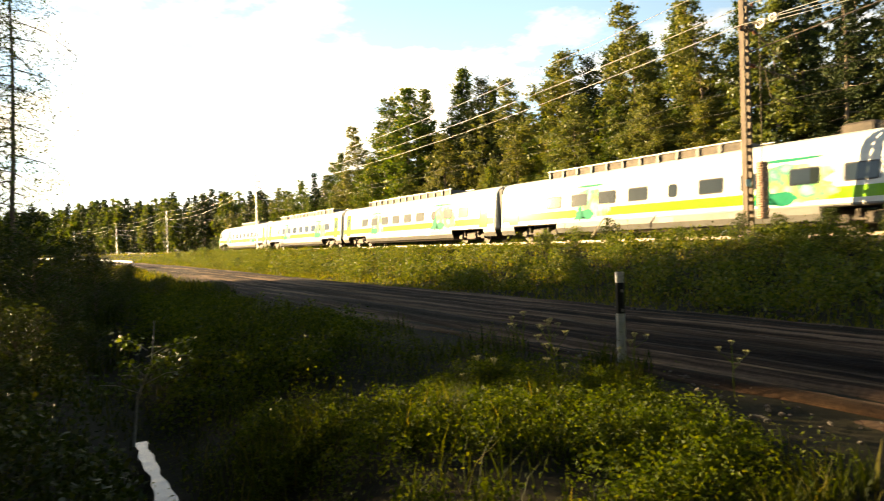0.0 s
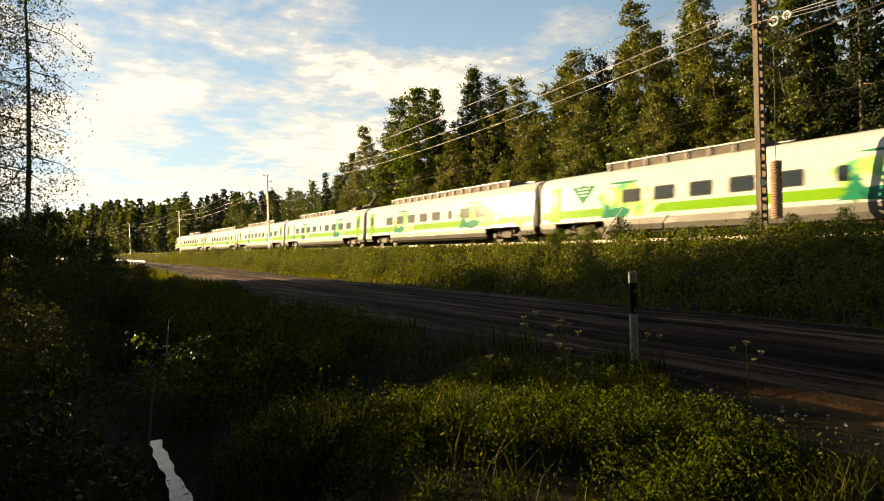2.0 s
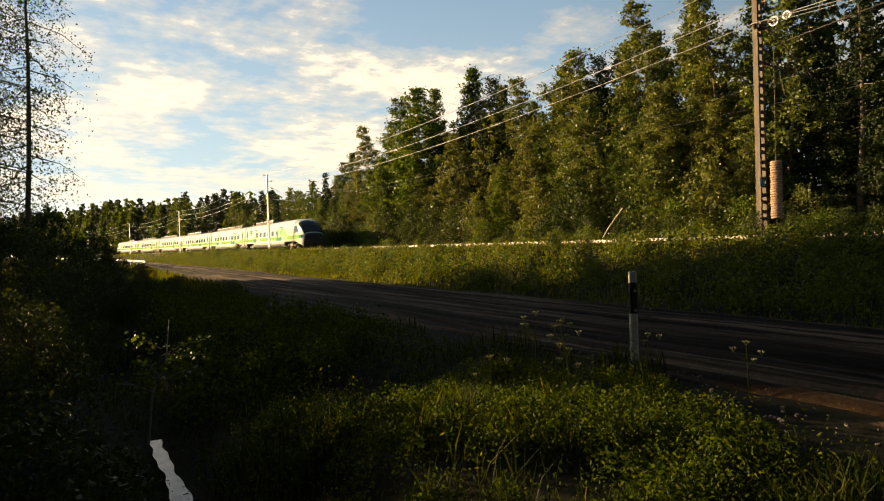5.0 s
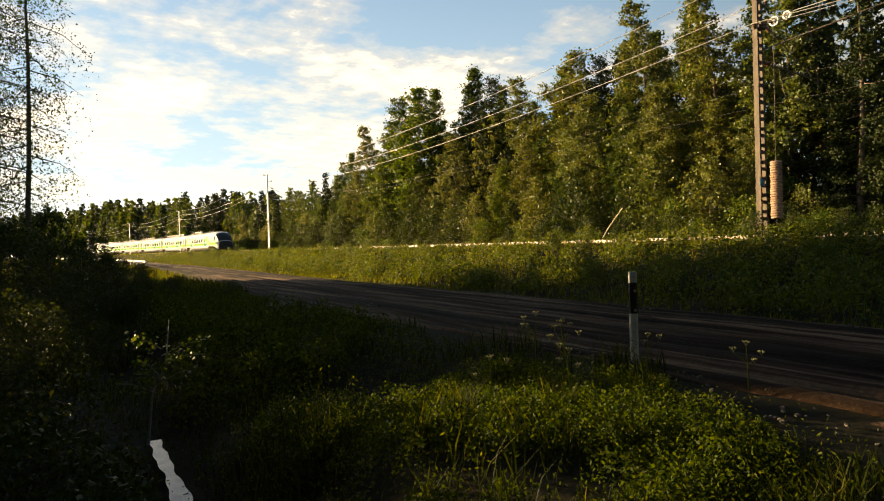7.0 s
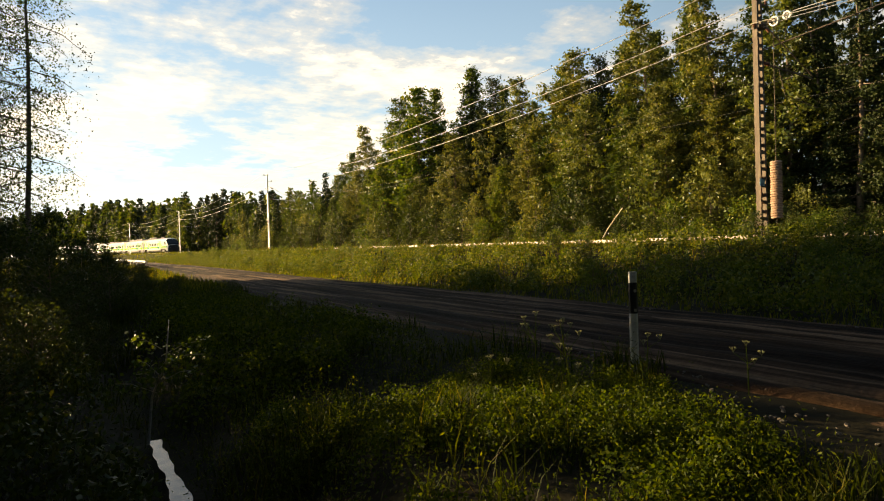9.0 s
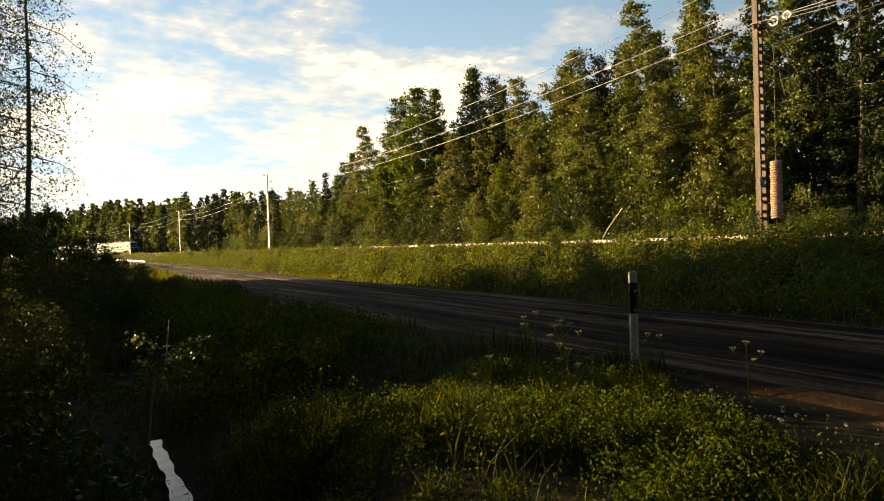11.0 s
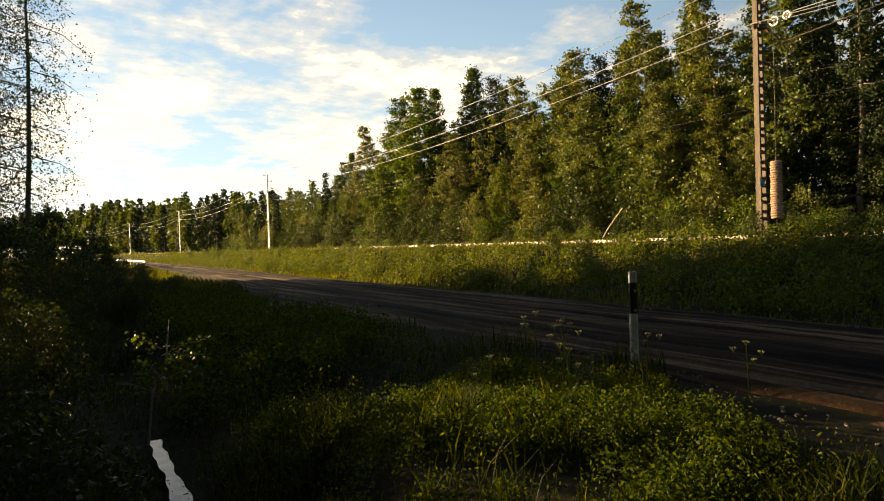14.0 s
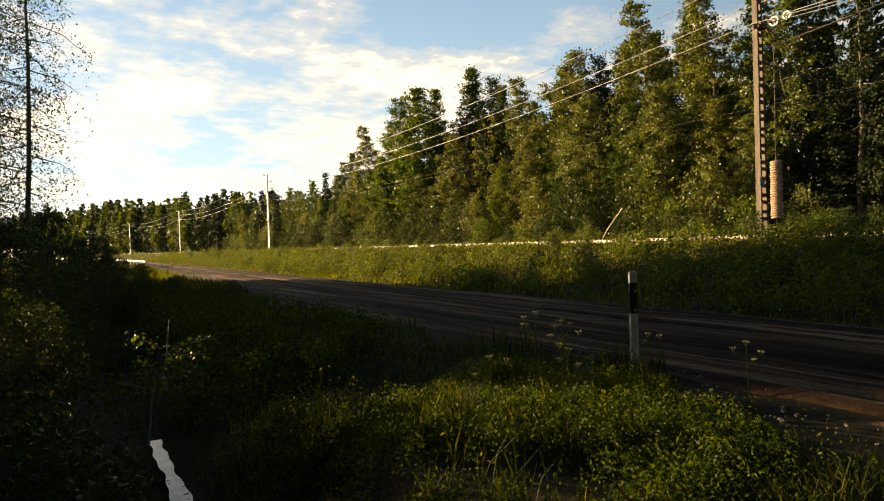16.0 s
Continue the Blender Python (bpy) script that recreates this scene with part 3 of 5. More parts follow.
def blob(cy, cz, ry, rz, seed, n=14):
    rng = random.Random(seed)
    return [(cy + ry * math.cos(a) * rng.uniform(0.75, 1.1), cz + rz * math.sin(a) * rng.uniform(0.75, 1.1)) for a in (2 * math.pi * k / n for k in range(n))]


def fir(cy, z0, w, h):
    """Outline of a small fir tree."""
    pts = [(cy, z0 + h)]
    for k, (s, t) in enumerate(((0.22, 0.68), (0.12, 0.68), (0.34, 0.40), (0.20, 0.40), (0.5, 0.10), (0.08, 0.10), (0.08, 0.0))):
        pts.append((cy + s * w, z0 + t * h))
    return pts + [(2 * cy - y, z) for y, z in pts[:0:-1]]


def fittings(car, y0, y1, style, nose_low=False):
    """Stripe, windows, doors and green leaf artwork on both sides, from y0 to y1."""
    rng = random.Random(style * 7 + 3)
    for side in (-1, 1):
        part("green_stripe", on_side([(y0, 1.25), (y1, 1.25), (y1, 1.68), (y0, 1.68)], side, 0.004), PAINT_LIME, car, "lime green stripe")
        part("skirt_panel", on_side([(y0, 1.0), (y1, 1.0), (y1, 1.06), (y0, 1.06)], side, 0.004), PAINT_GREY, car)
        for near_end, big in ((0.07 if style > 4 else 0.25, 1.0), (0.69, 0.75)):
            art = y0 + near_end * (y1 - y0) + rng.uniform(-0.5, 0.5)
            q = (2.6 if style in (2, 5) else 1.7) * big
            part("leaf_artwork", on_side(blob(art, 2.02, q, 0.86, style + 20, 22), side, 0.008), PAINT_WASH, car, "watercolour leaf artwork in green and teal")
            part("leaf_artwork", on_side(blob(art - q * 0.55, 1.62, q * 0.55, 0.5, style + 31, 18), side, 0.010), PAINT_WASH, car)
            part("leaf_artwork", on_side(blob(art + q * 0.2, 1.38, q * 0.42, 0.3, style + 42, 16), side, 0.012), PAINT_TEAL, car)
            part("tree_artwork", on_side(fir(art + q * 0.62, 1.06, 1.3 * big, 1.15 * big), side, 0.012), PAINT_TEAL, car, "painted dark green fir tree")
            part("leaf_artwork", on_side(blob(art + 0.1, 2.90, 1.5 * big, 0.07, style), side, 0.012), PAINT_TEAL, car)
        if style == 5:
            c = y1 - 3.5
            part("triangle_artwork", on_side([(c, 1.95), (c + 1.0, 2.98), (c + 0.45, 2.92), (c, 3.02), (c - 0.45, 2.92), (c - 1.0, 2.98)], side, 0.010), PAINT_TEAL, car, "teal triangular emblem with white bars")
            for z, w in ((2.78, 0.46), (2.60, 0.36), (2.42, 0.24)):
                part("emblem_bar", on_side([(c - w, z), (c + w, z), (c + w, z + 0.07), (c - w, z + 0.07)], side, 0.014), PAINT_WHITE, car)
        n = int((y1 - y0 - 5.4) / 2.05)
        for k in range(n):
            y = y0 + 3.1 + 2.05 * k
            if style == 5 and y > y1 - 5.6:
                continue
            if (k + style) % 7 == 5:
                w = part("window", on_side(rounded(y + 0.3, y + 0.80, 1.88, 2.48, 0.12), side, 0.016), WINDOW, car, "small dark tinted window")
            else:
                w = part("window", on_side(rounded(y, y + 1.15, 1.90, 2.48), side, 0.016), WINDOW, car, "dark tinted window")
                part("window_frame", on_side(rounded(y - 0.05, y + 1.20, 1.85, 2.53), side, 0.010), RUBBER, w)
        for y in (y0 + 0.75, y1 - 1.65)[style > 4:]:
            d = part("door", on_side([(y, 1.06), (y + 0.9, 1.06), (y + 0.9, 3.04), (y, 3.04)], side, 0.018), PAINT_LIME, car, "lime green entrance door")
            part("door_window", on_side(rounded(y + 0.22, y + 0.68, 1.95, 2.7, 0.1), side, 0.026), WINDOW, d)


def skirts(car, y0, y1, bogies):
    """Grey skirt panels below the floor, open at the bogies, with hatches."""
    cuts = [y0] + [e for y in bogies for e in (y - 1.95, y + 1.95) if y0 < e < y1] + [y1]
    if bogies[0] - 1.95 < y0:
        cuts = [c for c in cuts if c != y0]
    for a, b in zip(cuts[::2], cuts[1::2]):
        for s in (-1, 1):
            q = Shape()
            q.loft([[(s * 1.575, y, 1.0), (s * 1.555, y, 0.72), (s * 1.44, y, 0.45), (s * 1.40, y, 0.45), (s * 1.50, y, 0.72), (s * 1.50, y, 1.0)] for y in (a, a + 0.06, b - 0.06, b)])
            k = part("skirt", recalc(q.mesh("skirt", PAINT_GREY)), None, car, "dusty grey skirt panel")
            if b - a > 4:
                for t in (0.2, 0.45, 0.7):
                    y = a + t * (b - a)
                    part("hatch", Shape().box(s * 1.545 - 0.03, s * 1.545 + 0.03, y, y + 0.9, 0.70, 0.96, 0.01), PAINT_GREY, k)


def car_body(rings):
    s = Shape()
    s.loft(rings, False, False)
    n = len(rings[0])
    for r, rev in ((rings[0], False), (rings[-1], True)):
        s.add(r, [tuple(range(n))[::-1] if rev else tuple(range(n))])
    # Grey skirt and roof are painted bands of the body.
    m = s.mesh("body", [PAINT_WHITE, PAINT_GREY, ROOF_GREY], False)
    idx = []
    for p in m.polygons:
        c = p.center
        idx.append(1 if c.z < 0.99 else 2 if c.z > 3.72 else 0)
        p.use_smooth = abs(p.normal.y) < 0.9 and c.z > 3.0
    m.polygons.foreach_set("material_index", idx)
    return recalc(m)


def middle_car(style):
    car = thing("train_car", "white passenger car with lime green stripe and leaf artwork", "train car", "cars of the train")
    a, b = -CAR_L / 2 + 0.32, CAR_L / 2 - 0.32
    part("body", car_body([ring_at(a, 0.96), ring_at(a + 0.12)] + [ring_at(y) for y in np.linspace(a + 4, b - 4, 4)] + [ring_at(b - 0.12), ring_at(b, 0.96)]), None, car)
    fittings(car, a + 0.15, b - 0.15, style)
    for y in (a + 3.3, b - 3.3):
        bogie(car, y)
    part("underframe", Shape().box(-1.2, 1.2, a + 5.6, b - 5.6, 0.32, 0.6, 0.06), UNDERFRAME, car)
    part("gangway", Shape().box(-1.25, 1.25, b - 0.02, b + 0.62, 0.75, 3.55, 0.10), RUBBER, car, "black rubber gangway bellows")
    for side in (-1, 1):
        part("corner_fairing", Shape().box(side * 1.36 - 0.04, side * 1.36 + 0.04, b - 0.01, b + 0.2, 1.0, 3.3, 0.02), RUBBER, car)
    skirts(car, a, b, (a + 3.3, b - 3.3))
    if style == 1:
        roof_gear(car, a + 8.5, b - 4.0)
        pantograph(car, a + 1.1)
    elif style == 3:
        roof_gear(car, a + 6, b - 5.0)
    else:
        roof_gear(car, a + 3.0, b - 4.6)
    return car


def end_car(style):
    """End car with a sloping rounded nose towards -y."""
    car = thing("train_end_car", "white streamlined end car with a dark sloping windscreen", "train car", "cars of the train")
    b = END_L / 2 - 0.32
    a = -END_L / 2
    rings = []
    for t, wide, high, low in ((0.0, 0.76, 1.72, 0.50), (0.10, 0.84, 1.95, 0.46), (0.35, 0.90, 2.28, 0.45), (0.75, 0.945, 2.74, 0.50), (1.25, 0.97, 3.18, 0.62), (1.8, 0.985, 3.48, 0.80), (2.5, 0.995, 3.68, 0.95), (3.4, 1.0, 3.77, 0.95), (4.8, 1.0, 3.79, 0.95), (6.6, 1.0, 3.79, 0.95)):
        rings.append(ring_at(a + t, wide, low, high))
    rings += [ring_at(y) for y in np.linspace(a + 9, b - 4, 4)] + [ring_at(b - 0.12), ring_at(b, 0.96)]
    m = car_body(rings)
    m.materials.append(RUBBER)
    for p in m.polygons:
        if p.center.y < a + 0.09:
            p.material_index = 3
        if p.center.y < a + 7 and abs(p.normal.y) < 0.98:
            p.use_smooth = True
    part("body", m, None, car)
    fittings(car, a + 7.0, b - 0.15, style)
    # Windscreen wraps over the nose between two stations.
    scr = Shape()
    rr = []
    for t in np.linspace(0.16, 1.95, 10):
        hi = float(np.interp(t, [0.10, 0.35, 0.75, 1.25, 1.8, 2.5], [1.95, 2.28, 2.74, 3.18, 3.48, 3.68]))
        wd = float(np.interp(t, [0.10, 0.35, 0.75, 1.25, 1.8, 2.5], [0.84, 0.90, 0.945, 0.97, 0.985, 0.995]))
        lo = float(np.interp(t, [0.10, 0.35, 0.75, 1.25, 1.8, 2.5], [0.46, 0.45, 0.50, 0.62, 0.80, 0.95]))
        row = ring_at(a + t, wd, lo, hi)
        mid = row[4:-4]
        rr.append([(x * 1.005, y - 0.02, z + 0.02) for x, y, z in mid])
    scr.loft(rr, False, False)
    part("windscreen", scr, WINDOW, car, "dark wraparound windscreen", True)
    for side in (-1, 1):
        cw = [(a + 1.75, 2.10), (a + 2.75, 2.02), (a + 3.15, 2.55), (a + 2.95, 2.88), (a + 2.3, 2.86)]
        part("cab_window", on_side(cw, side, 0.012), WINDOW, car, "black cab side window")
        part("cab_stripe", on_side([(a + 1.2, 1.32), (a + 7.0, 1.25), (a + 7.0, 1.68), (a + 1.2, 1.70)], side, 0.006), PAINT_LIME, car, "lime green stripe")
        part("nose_corner", on_side([(a + 0.5, 1.36), (a + 1.2, 1.32), (a + 1.2, 1.70), (a + 0.5, 1.78)], side * 0.985, 0.004), PAINT_TEAL, car, "teal corner of the stripe")
        part("headlight", Shape().box(side * 0.80 - 0.16, side * 0.80 + 0.16, a + 0.0, a + 0.2, 1.16, 1.34, 0.04), LAMP_GLASS, car, "pale headlight glass")
    part("nose_band", Shape().box(-1.0, 1.0, a - 0.03, a + 0.4, 0.62, 1.12, 0.10), RUBBER, car, "black lower nose panel")
    part("coupler_cover", Shape().box(-0.35, 0.35, a - 0.25, a + 0.3, 0.55, 0.95, 0.10), RUBBER, car)
    part("snow_plough", Shape().box(-1.15, 1.15, a + 0.6, a + 1.1, 0.14, 0.5, 0.08), UNDERFRAME, car)
    for y in (a + 5.2, b - 3.3):
        bogie(car, y)
    part("underframe", Shape().box(-1.2, 1.2, a + 7.2, b - 5.6, 0.32, 0.6, 0.06), UNDERFRAME, car)
    part("gangway", Shape().box(-1.25, 1.25, b - 0.02, b + 0.62, 0.75, 3.55, 0.10), RUBBER, car, "black rubber gangway bellows")
    skirts(car, a + 6.9, b, (a + 5.2, b - 3.3))
    roof_gear(car, a + 14.0, b - 5.0)
    return car


TRAIN = [end_car(5), middle_car(2), middle_car(1), middle_car(3), middle_car(4), end_car(6)]


# ---- trees ----
def leaf_cloud(rng, centres, size, droop=0.3, broad=0.36):
    """Diamond leaves, folded a little, at the given centres."""
    n = len(centres)
    d = rng.normal(size=(n, 3))
    d[:, 2] -= droop
    d /= np.linalg.norm(d, axis=1, keepdims=True)
    e = np.cross(d, rng.normal(size=(n, 3)))
    e /= np.linalg.norm(e, axis=1, keepdims=True)
    s = rng.uniform(0.6, 1.25, (n, 1)) * size
    v = np.stack([centres - d * s * 0.5, centres + e * s * broad, centres + d * s * 0.5, centres - e * s * broad], 1).reshape(-1, 3)
    f = np.arange(4 * n).reshape(n, 4)
    return v, f


def leaf_flakes(rng, centres, size):
    """Pointed three-cornered leaves for the crowns of trees."""
    n = len(centres)
    d = rng.normal(size=(n, 3))
    d[:, 2] -= 0.5
    d /= np.linalg.norm(d, axis=1, keepdims=True)
    e = np.cross(d, rng.normal(size=(n, 3)))
    e /= np.linalg.norm(e, axis=1, keepdims=True)
    s = rng.uniform(0.6, 1.25, (n, 1)) * size
    v = np.stack([centres - d * s * 0.3 + e * s * 0.42, centres - d * s * 0.3 - e * s * 0.42, centres + d * s * 0.55], 1).reshape(-1, 3)
    return v, np.arange(3 * n).reshape(n, 3)


def grow(seed, height, radius, leaves, leaf, base=0.12, top_pow=0.8, droop=0.1, kind="birch", bark=None, foliage=None, clump=0.29, stout=1.0, limbed=True):
    """Trunk, limbs and leaf positions for one tree; returns the trunk mesh and the crown mesh."""
    rng = np.random.default_rng(seed)
    s = Shape()
    hs = np.linspace(0, height * 0.97, 10)
    wob = np.cumsum(rng.normal(0, 0.012 * height, (10, 2)), 0) * (hs / height)[:, None]
    trunk = [(wob[i, 0], wob[i, 1], h) for i, h in enumerate(hs)]
    r0 = (0.011 * height + 0.02) * stout
    s.tube(trunk, [max(0.012, r0 * (1 - 0.93 * h / height)) for h in hs], 6)
    pts, wts = [], []
    limbs = int(30 + height * 2.6)
    for k in range(limbs):
        t = base + (1 - base) * (k + rng.uniform(0, 1)) / limbs
        t = min(t, 0.985)
        q = (t - base) / (1 - base)
        if kind == "spruce":
            reach = radius * (1 - t) ** 0.85 + 0.15
            rise = -0.25
        else:
            full = (0.62 + 0.38 * math.sin(math.pi * min(1, q * 1.15))) * min(1.0, (1.02 - q) / top_pow) ** 0.6
            reach = radius * full * rng.uniform(0.55, 1.15) + 0.15
            rise = 0.75 - droop * 2
        a = k * 2.399 + rng.uniform(-0.5, 0.5)
        p0 = np.array([np.interp(t * height, hs, wob[:, 0]), np.interp(t * height, hs, wob[:, 1]), t * height])
        out = np.array([math.cos(a), math.sin(a), 0])
        p1 = p0 + out * reach * 0.55 + np.array([0, 0, rise * reach * 0.5])
        p2 = p0 + out * reach + np.array([0, 0, rise * reach * 0.75 - droop * reach * 0.5])
        if limbed and reach > 0.8:
            s.tube([p0, p1, p2], [r0 * 0.28 * (1 - 0.8 * t) + 0.008, r0 * 0.15 * (1 - 0.8 * t) + 0.006, 0.004], 3)
        m = max(2, int(reach * 3.2))
        for _ in range(m):
            u = rng.uniform(0.12, 1.0) ** 0.6
            c = (1 - u) ** 2 * p0 + 2 * u * (1 - u) * p1 + u * u * p2
            pts.append(np.asarray(c) + rng.normal(0, 0.07 * reach + 0.05, 3))
            wts.append(clump * rng.uniform(0.6, 1.5))
    pts, wts = np.array(pts), np.array(wts)
    pick = rng.integers(0, len(pts), leaves)
    spread = rng.normal(0, 1, (leaves, 3)) * np.array([0.8, 0.8, 0.6]) * wts[pick][:, None]
    c = pts[pick] + spread
    if droop > 0.15:
        c[:, 2] -= np.abs(rng.normal(0, 0.35, leaves)) * droop * 2
    v, f = leaf_flakes(rng, c, leaf)
    return s.mesh("trunk", bark or BARK_BIRCH, True), arrays_mesh("crown", v, f, foliage or LEAF_BIRCH)


def tree(name, label, category, meshes, group=""):
    t = thing(name, label, category, group)
    part("trunk", meshes[0], None, t)
    part("crown", meshes[1], None, t)
    return t


def plant(models, spots, seed, zoff=-0.05, wide=1.0):
    """Set copies of the models at (x, y, scale, model index). Gives each copy and its place and turn."""
    rng = random.Random(seed)
    made = []
    for x, y, sc, k in spots:
        z, turn = float(ground_z(x, y)) + zoff, rng.uniform(0, 360)
        m = pose(x, y, z, 0, 0, turn) @ Matrix.Diagonal((sc * wide * rng.uniform(0.9, 1.1), sc * wide * rng.uniform(0.9, 1.1), sc, 1))
        c = copy_thing(models[k], Matrix())
        c.matrix_basis = m
        made.append((c, x, y, z, turn))
    return made


EDGE = "trees behind the railway"
WOOD = [
    tree("birch_tree", "tall birch with dense sunlit green leaves at the forest edge", "tree", grow(11, 19, 2.6, 19000, 0.235, 0.06, 0.40, 0.22), EDGE),
    tree("birch_tree", "slender birch with hanging twigs at the forest edge", "tree", grow(12, 20, 2.2, 17000, 0.23, 0.10, 0.5, 0.32), EDGE),
    tree("aspen_tree", "grey-green aspen with pale fluttering leaves", "tree", grow(13, 20, 2.4, 19000, 0.235, 0.05, 0.35, 0.0, "aspen", BARK_DARK, LEAF_ASPEN), EDGE),
    tree("aspen_tree", "broad grey-green aspen with pale leaves down to the ground", "tree", grow(14, 17, 2.7, 19000, 0.225, 0.03, 0.35, 0.0, "aspen", BARK_DARK, LEAF_ASPEN), EDGE),
    tree("spruce_tree", "dark green spruce with a pointed top", "tree", grow(15, 19, 2.9, 16000, 0.20, 0.05, 1, 0, "spruce", BARK_DARK, NEEDLES), EDGE),
    tree("pine_tree", "dark pine with an open bushy crown", "tree", grow(16, 18, 2.4, 14000, 0.19, 0.25, 0.5, 0.0, "pine", BARK_DARK, NEEDLES), EDGE),
    tree("birch_tree", "bright green young birch leafy to the ground", "tree", grow(17, 13, 2.2, 14000, 0.21, 0.03, 0.5, 0.1, "birch", BARK_DARK, LEAF_BRIGHT), EDGE),
]
HEIGHT = [19, 20, 20, 17, 19, 18, 13]
BUSHES = [
    tree("willow_bush", "leafy green willow bush at the forest edge", "bush", grow(31, 4.2, 1.6, 2100, 0.18, 0.02, 0.5, 0.0, "w", BARK_DARK, LEAF_WILLOW), "bushes along the railway"),
    tree("willow_bush", "low bright willow bush beside the railway", "bush", grow(32, 2.6, 1.2, 1900, 0.13, 0.02, 0.5, 0.0, "w", BARK_DARK, LEAF_BRIGHT), "bushes along the railway"),
    tree("alder_bush", "grey-green alder bush beside the railway", "bush", grow(33, 5.5, 1.7, 2300, 0.20, 0.02, 0.5, 0.0, "w", BARK_DARK, LEAF_ASPEN), "bushes along the railway"),
]
DISTANT = "distant trees"
FAR = [
    tree("birch_tree", "distant rounded birch beyond the bend", "tree", grow(51, 17, 3.2, 1400, 0.85, 0.04, 0.4, 0.1, limbed=False), DISTANT),
    tree("spruce_tree", "distant dark spruce beyond the bend", "tree", grow(52, 18, 2.7, 1300, 0.80, 0.04, 1, 0, "spruce", BARK_DARK, NEEDLES, limbed=False), DISTANT),
    tree("pine_tree", "distant dark pine beyond the bend", "tree", grow(53, 18, 2.8, 1300, 0.85, 0.10, 0.5, 0.0, "pine", BARK_DARK, NEEDLES, limbed=False), DISTANT),
]
DEEP = [
    tree("birch_tree", "green birch standing deep in the wood", "tree", grow(61, 19, 2.9, 2700, 0.56, 0.05, 0.4, 0.1, limbed=False), "trees deep in the wood"),
    tree("spruce_tree", "dark spruce standing deep in the wood", "tree", grow(62, 19, 3.0, 2700, 0.56, 0.05, 1, 0, "spruce", BARK_DARK, NEEDLES, limbed=False), "trees deep in the wood"),
    tree("pine_tree", "dark pine standing deep in the wood", "tree", grow(63, 19, 2.8, 2700, 0.56, 0.15, 0.5, 0, "pine", BARK_DARK, NEEDLES, limbed=False), "trees deep in the wood"),
    tree("aspen_tree", "grey-green aspen standing deep in the wood", "tree", grow(64, 19, 2.8, 2700, 0.56, 0.04, 0.35, 0, "aspen", BARK_DARK, LEAF_ASPEN, limbed=False), "trees deep in the wood"),
]


def forest():
    rng = random.Random(5)
    # The forest edge, tree by tree: metres from the eye's line, metres along, height, kind.
    far_end = [(37, 92.6, 13.9, 0), (37, 86.6, 14.5, 1), (37, 81.0, 16.8, 2), (36.5, 74.1, 19.8, 0), (38, 73.1, 17.5, 4), (37, 67.1, 19.5, 6),
               (40, 68.6, 20.3, 1), (41, 63.2, 21.2, 1), (42, 61.9, 19.1, 4), (42, 58.5, 18.7, 5), (43, 57.5, 18.1, 1), (40, 49.4, 16.6, 2), (40, 46.3, 16.7, 0)]
    near_end = [(40, 43.2, 17.4, 3), (41, 41.2, 16.5, 5), (43, 39.7, 17.9, 0), (38, 33.3, 17.7, 2), (40, 33.6, 16.6, 1), (42, 33.6, 16.4, 5), (38, 28.7, 16.9, 1),
                (37, 26.1, 16.2, 2), (41, 27.2, 17.1, 0), (37, 22.4, 15.4, 3), (38, 20.8, 15.8, 4), (37, 18.4, 15.0, 4), (37, 16.0, 15.2, 4)]
    understorey = [(35, 78.7, 10.9, 0), (35, 66.7, 8.8, 6), (35, 57.0, 11.9, 3), (35, 44.8, 9.4, 3), (35, 36.7, 11.7, 3), (35, 33.0, 10.4, 0), (35, 29.0, 10.7, 2),
                   (35, 25.8, 8.6, 3), (35, 23.0, 7.7, 3), (35, 54.0, 5.8, 0), (35, 42.6, 6.3, 0), (35, 86, 8.5, 6), (35.5, 49.5, 8.0, 2), (35, 61.5, 7.0, 3), (36, 39.5, 9.0, 6),
                   (34.5, 72.5, 11.5, 6), (35, 82.5, 11.0, 3), (34, 90, 8.0, 0), (34, 95, 8.5, 6), (34.5, 63.5, 8.5, 3), (34.5, 47.0, 7.5, 6), (35, 31.0, 9.5, 3)]
    swaying = plant(WOOD, [(x, y, h / HEIGHT[k], k) for x, y, h, k in far_end], 1, wide=1.18)
    swaying += plant(WOOD, [(x, y, h / HEIGHT[k], k) for x, y, h, k in near_end + understorey], 12, wide=1.1)
    # Behind and beyond them the wood closes.
    deep = []
    for k in range(44):
        y = -14 + 2.6 * k
        h = float(np.interp(y, [-14, 20, 50, 70, 86, 100], [15, 15, 15, 17, 12, 11]))
        deep.append((44.5 + 2.5 * (k % 2) + rng.uniform(-1, 1), y, h * rng.uniform(0.8, 1.0) / 19, rng.choice((1, 2, 1, 0, 3))))
    for k in range(22):
        y = 38 + 2.6 * k
        h = float(np.interp(y, [38, 60, 75, 85, 95], [13.5, 15, 15, 12.5, 11]))
        deep.append((39.8 + rng.uniform(-0.8, 1.5), y, h * rng.uniform(0.85, 1.0) / 19, rng.choice((0, 0, 2, 1, 3))))
    for k in range(34):
        y = 95 + 1.8 * k
        deep.append((36.5 + 3 * (k % 2) - float(bend(y)) + rng.uniform(-1, 1), y, rng.uniform(9.5, 13) / 19, rng.choice((0, 3, 0, 1))))
    for y in (13, 10, 6, 2, -3, -8):
        deep.append((37.5 + rng.uniform(-1, 1), y, 0.8, rng.choice((1, 2, 1))))
    for k, y in enumerate((24, 20.5, 17, 14.5, 12, 9, 5)):
        deep.append((41.5 + 2.0 * (k % 2), y, 1.0, 1))
    # Unseen woods added behind the camera to keep sky light off the foreground.
    for k in range(30):
        a, d = radians(112 + 5.4 * k), rng.uniform(6.5, 11)
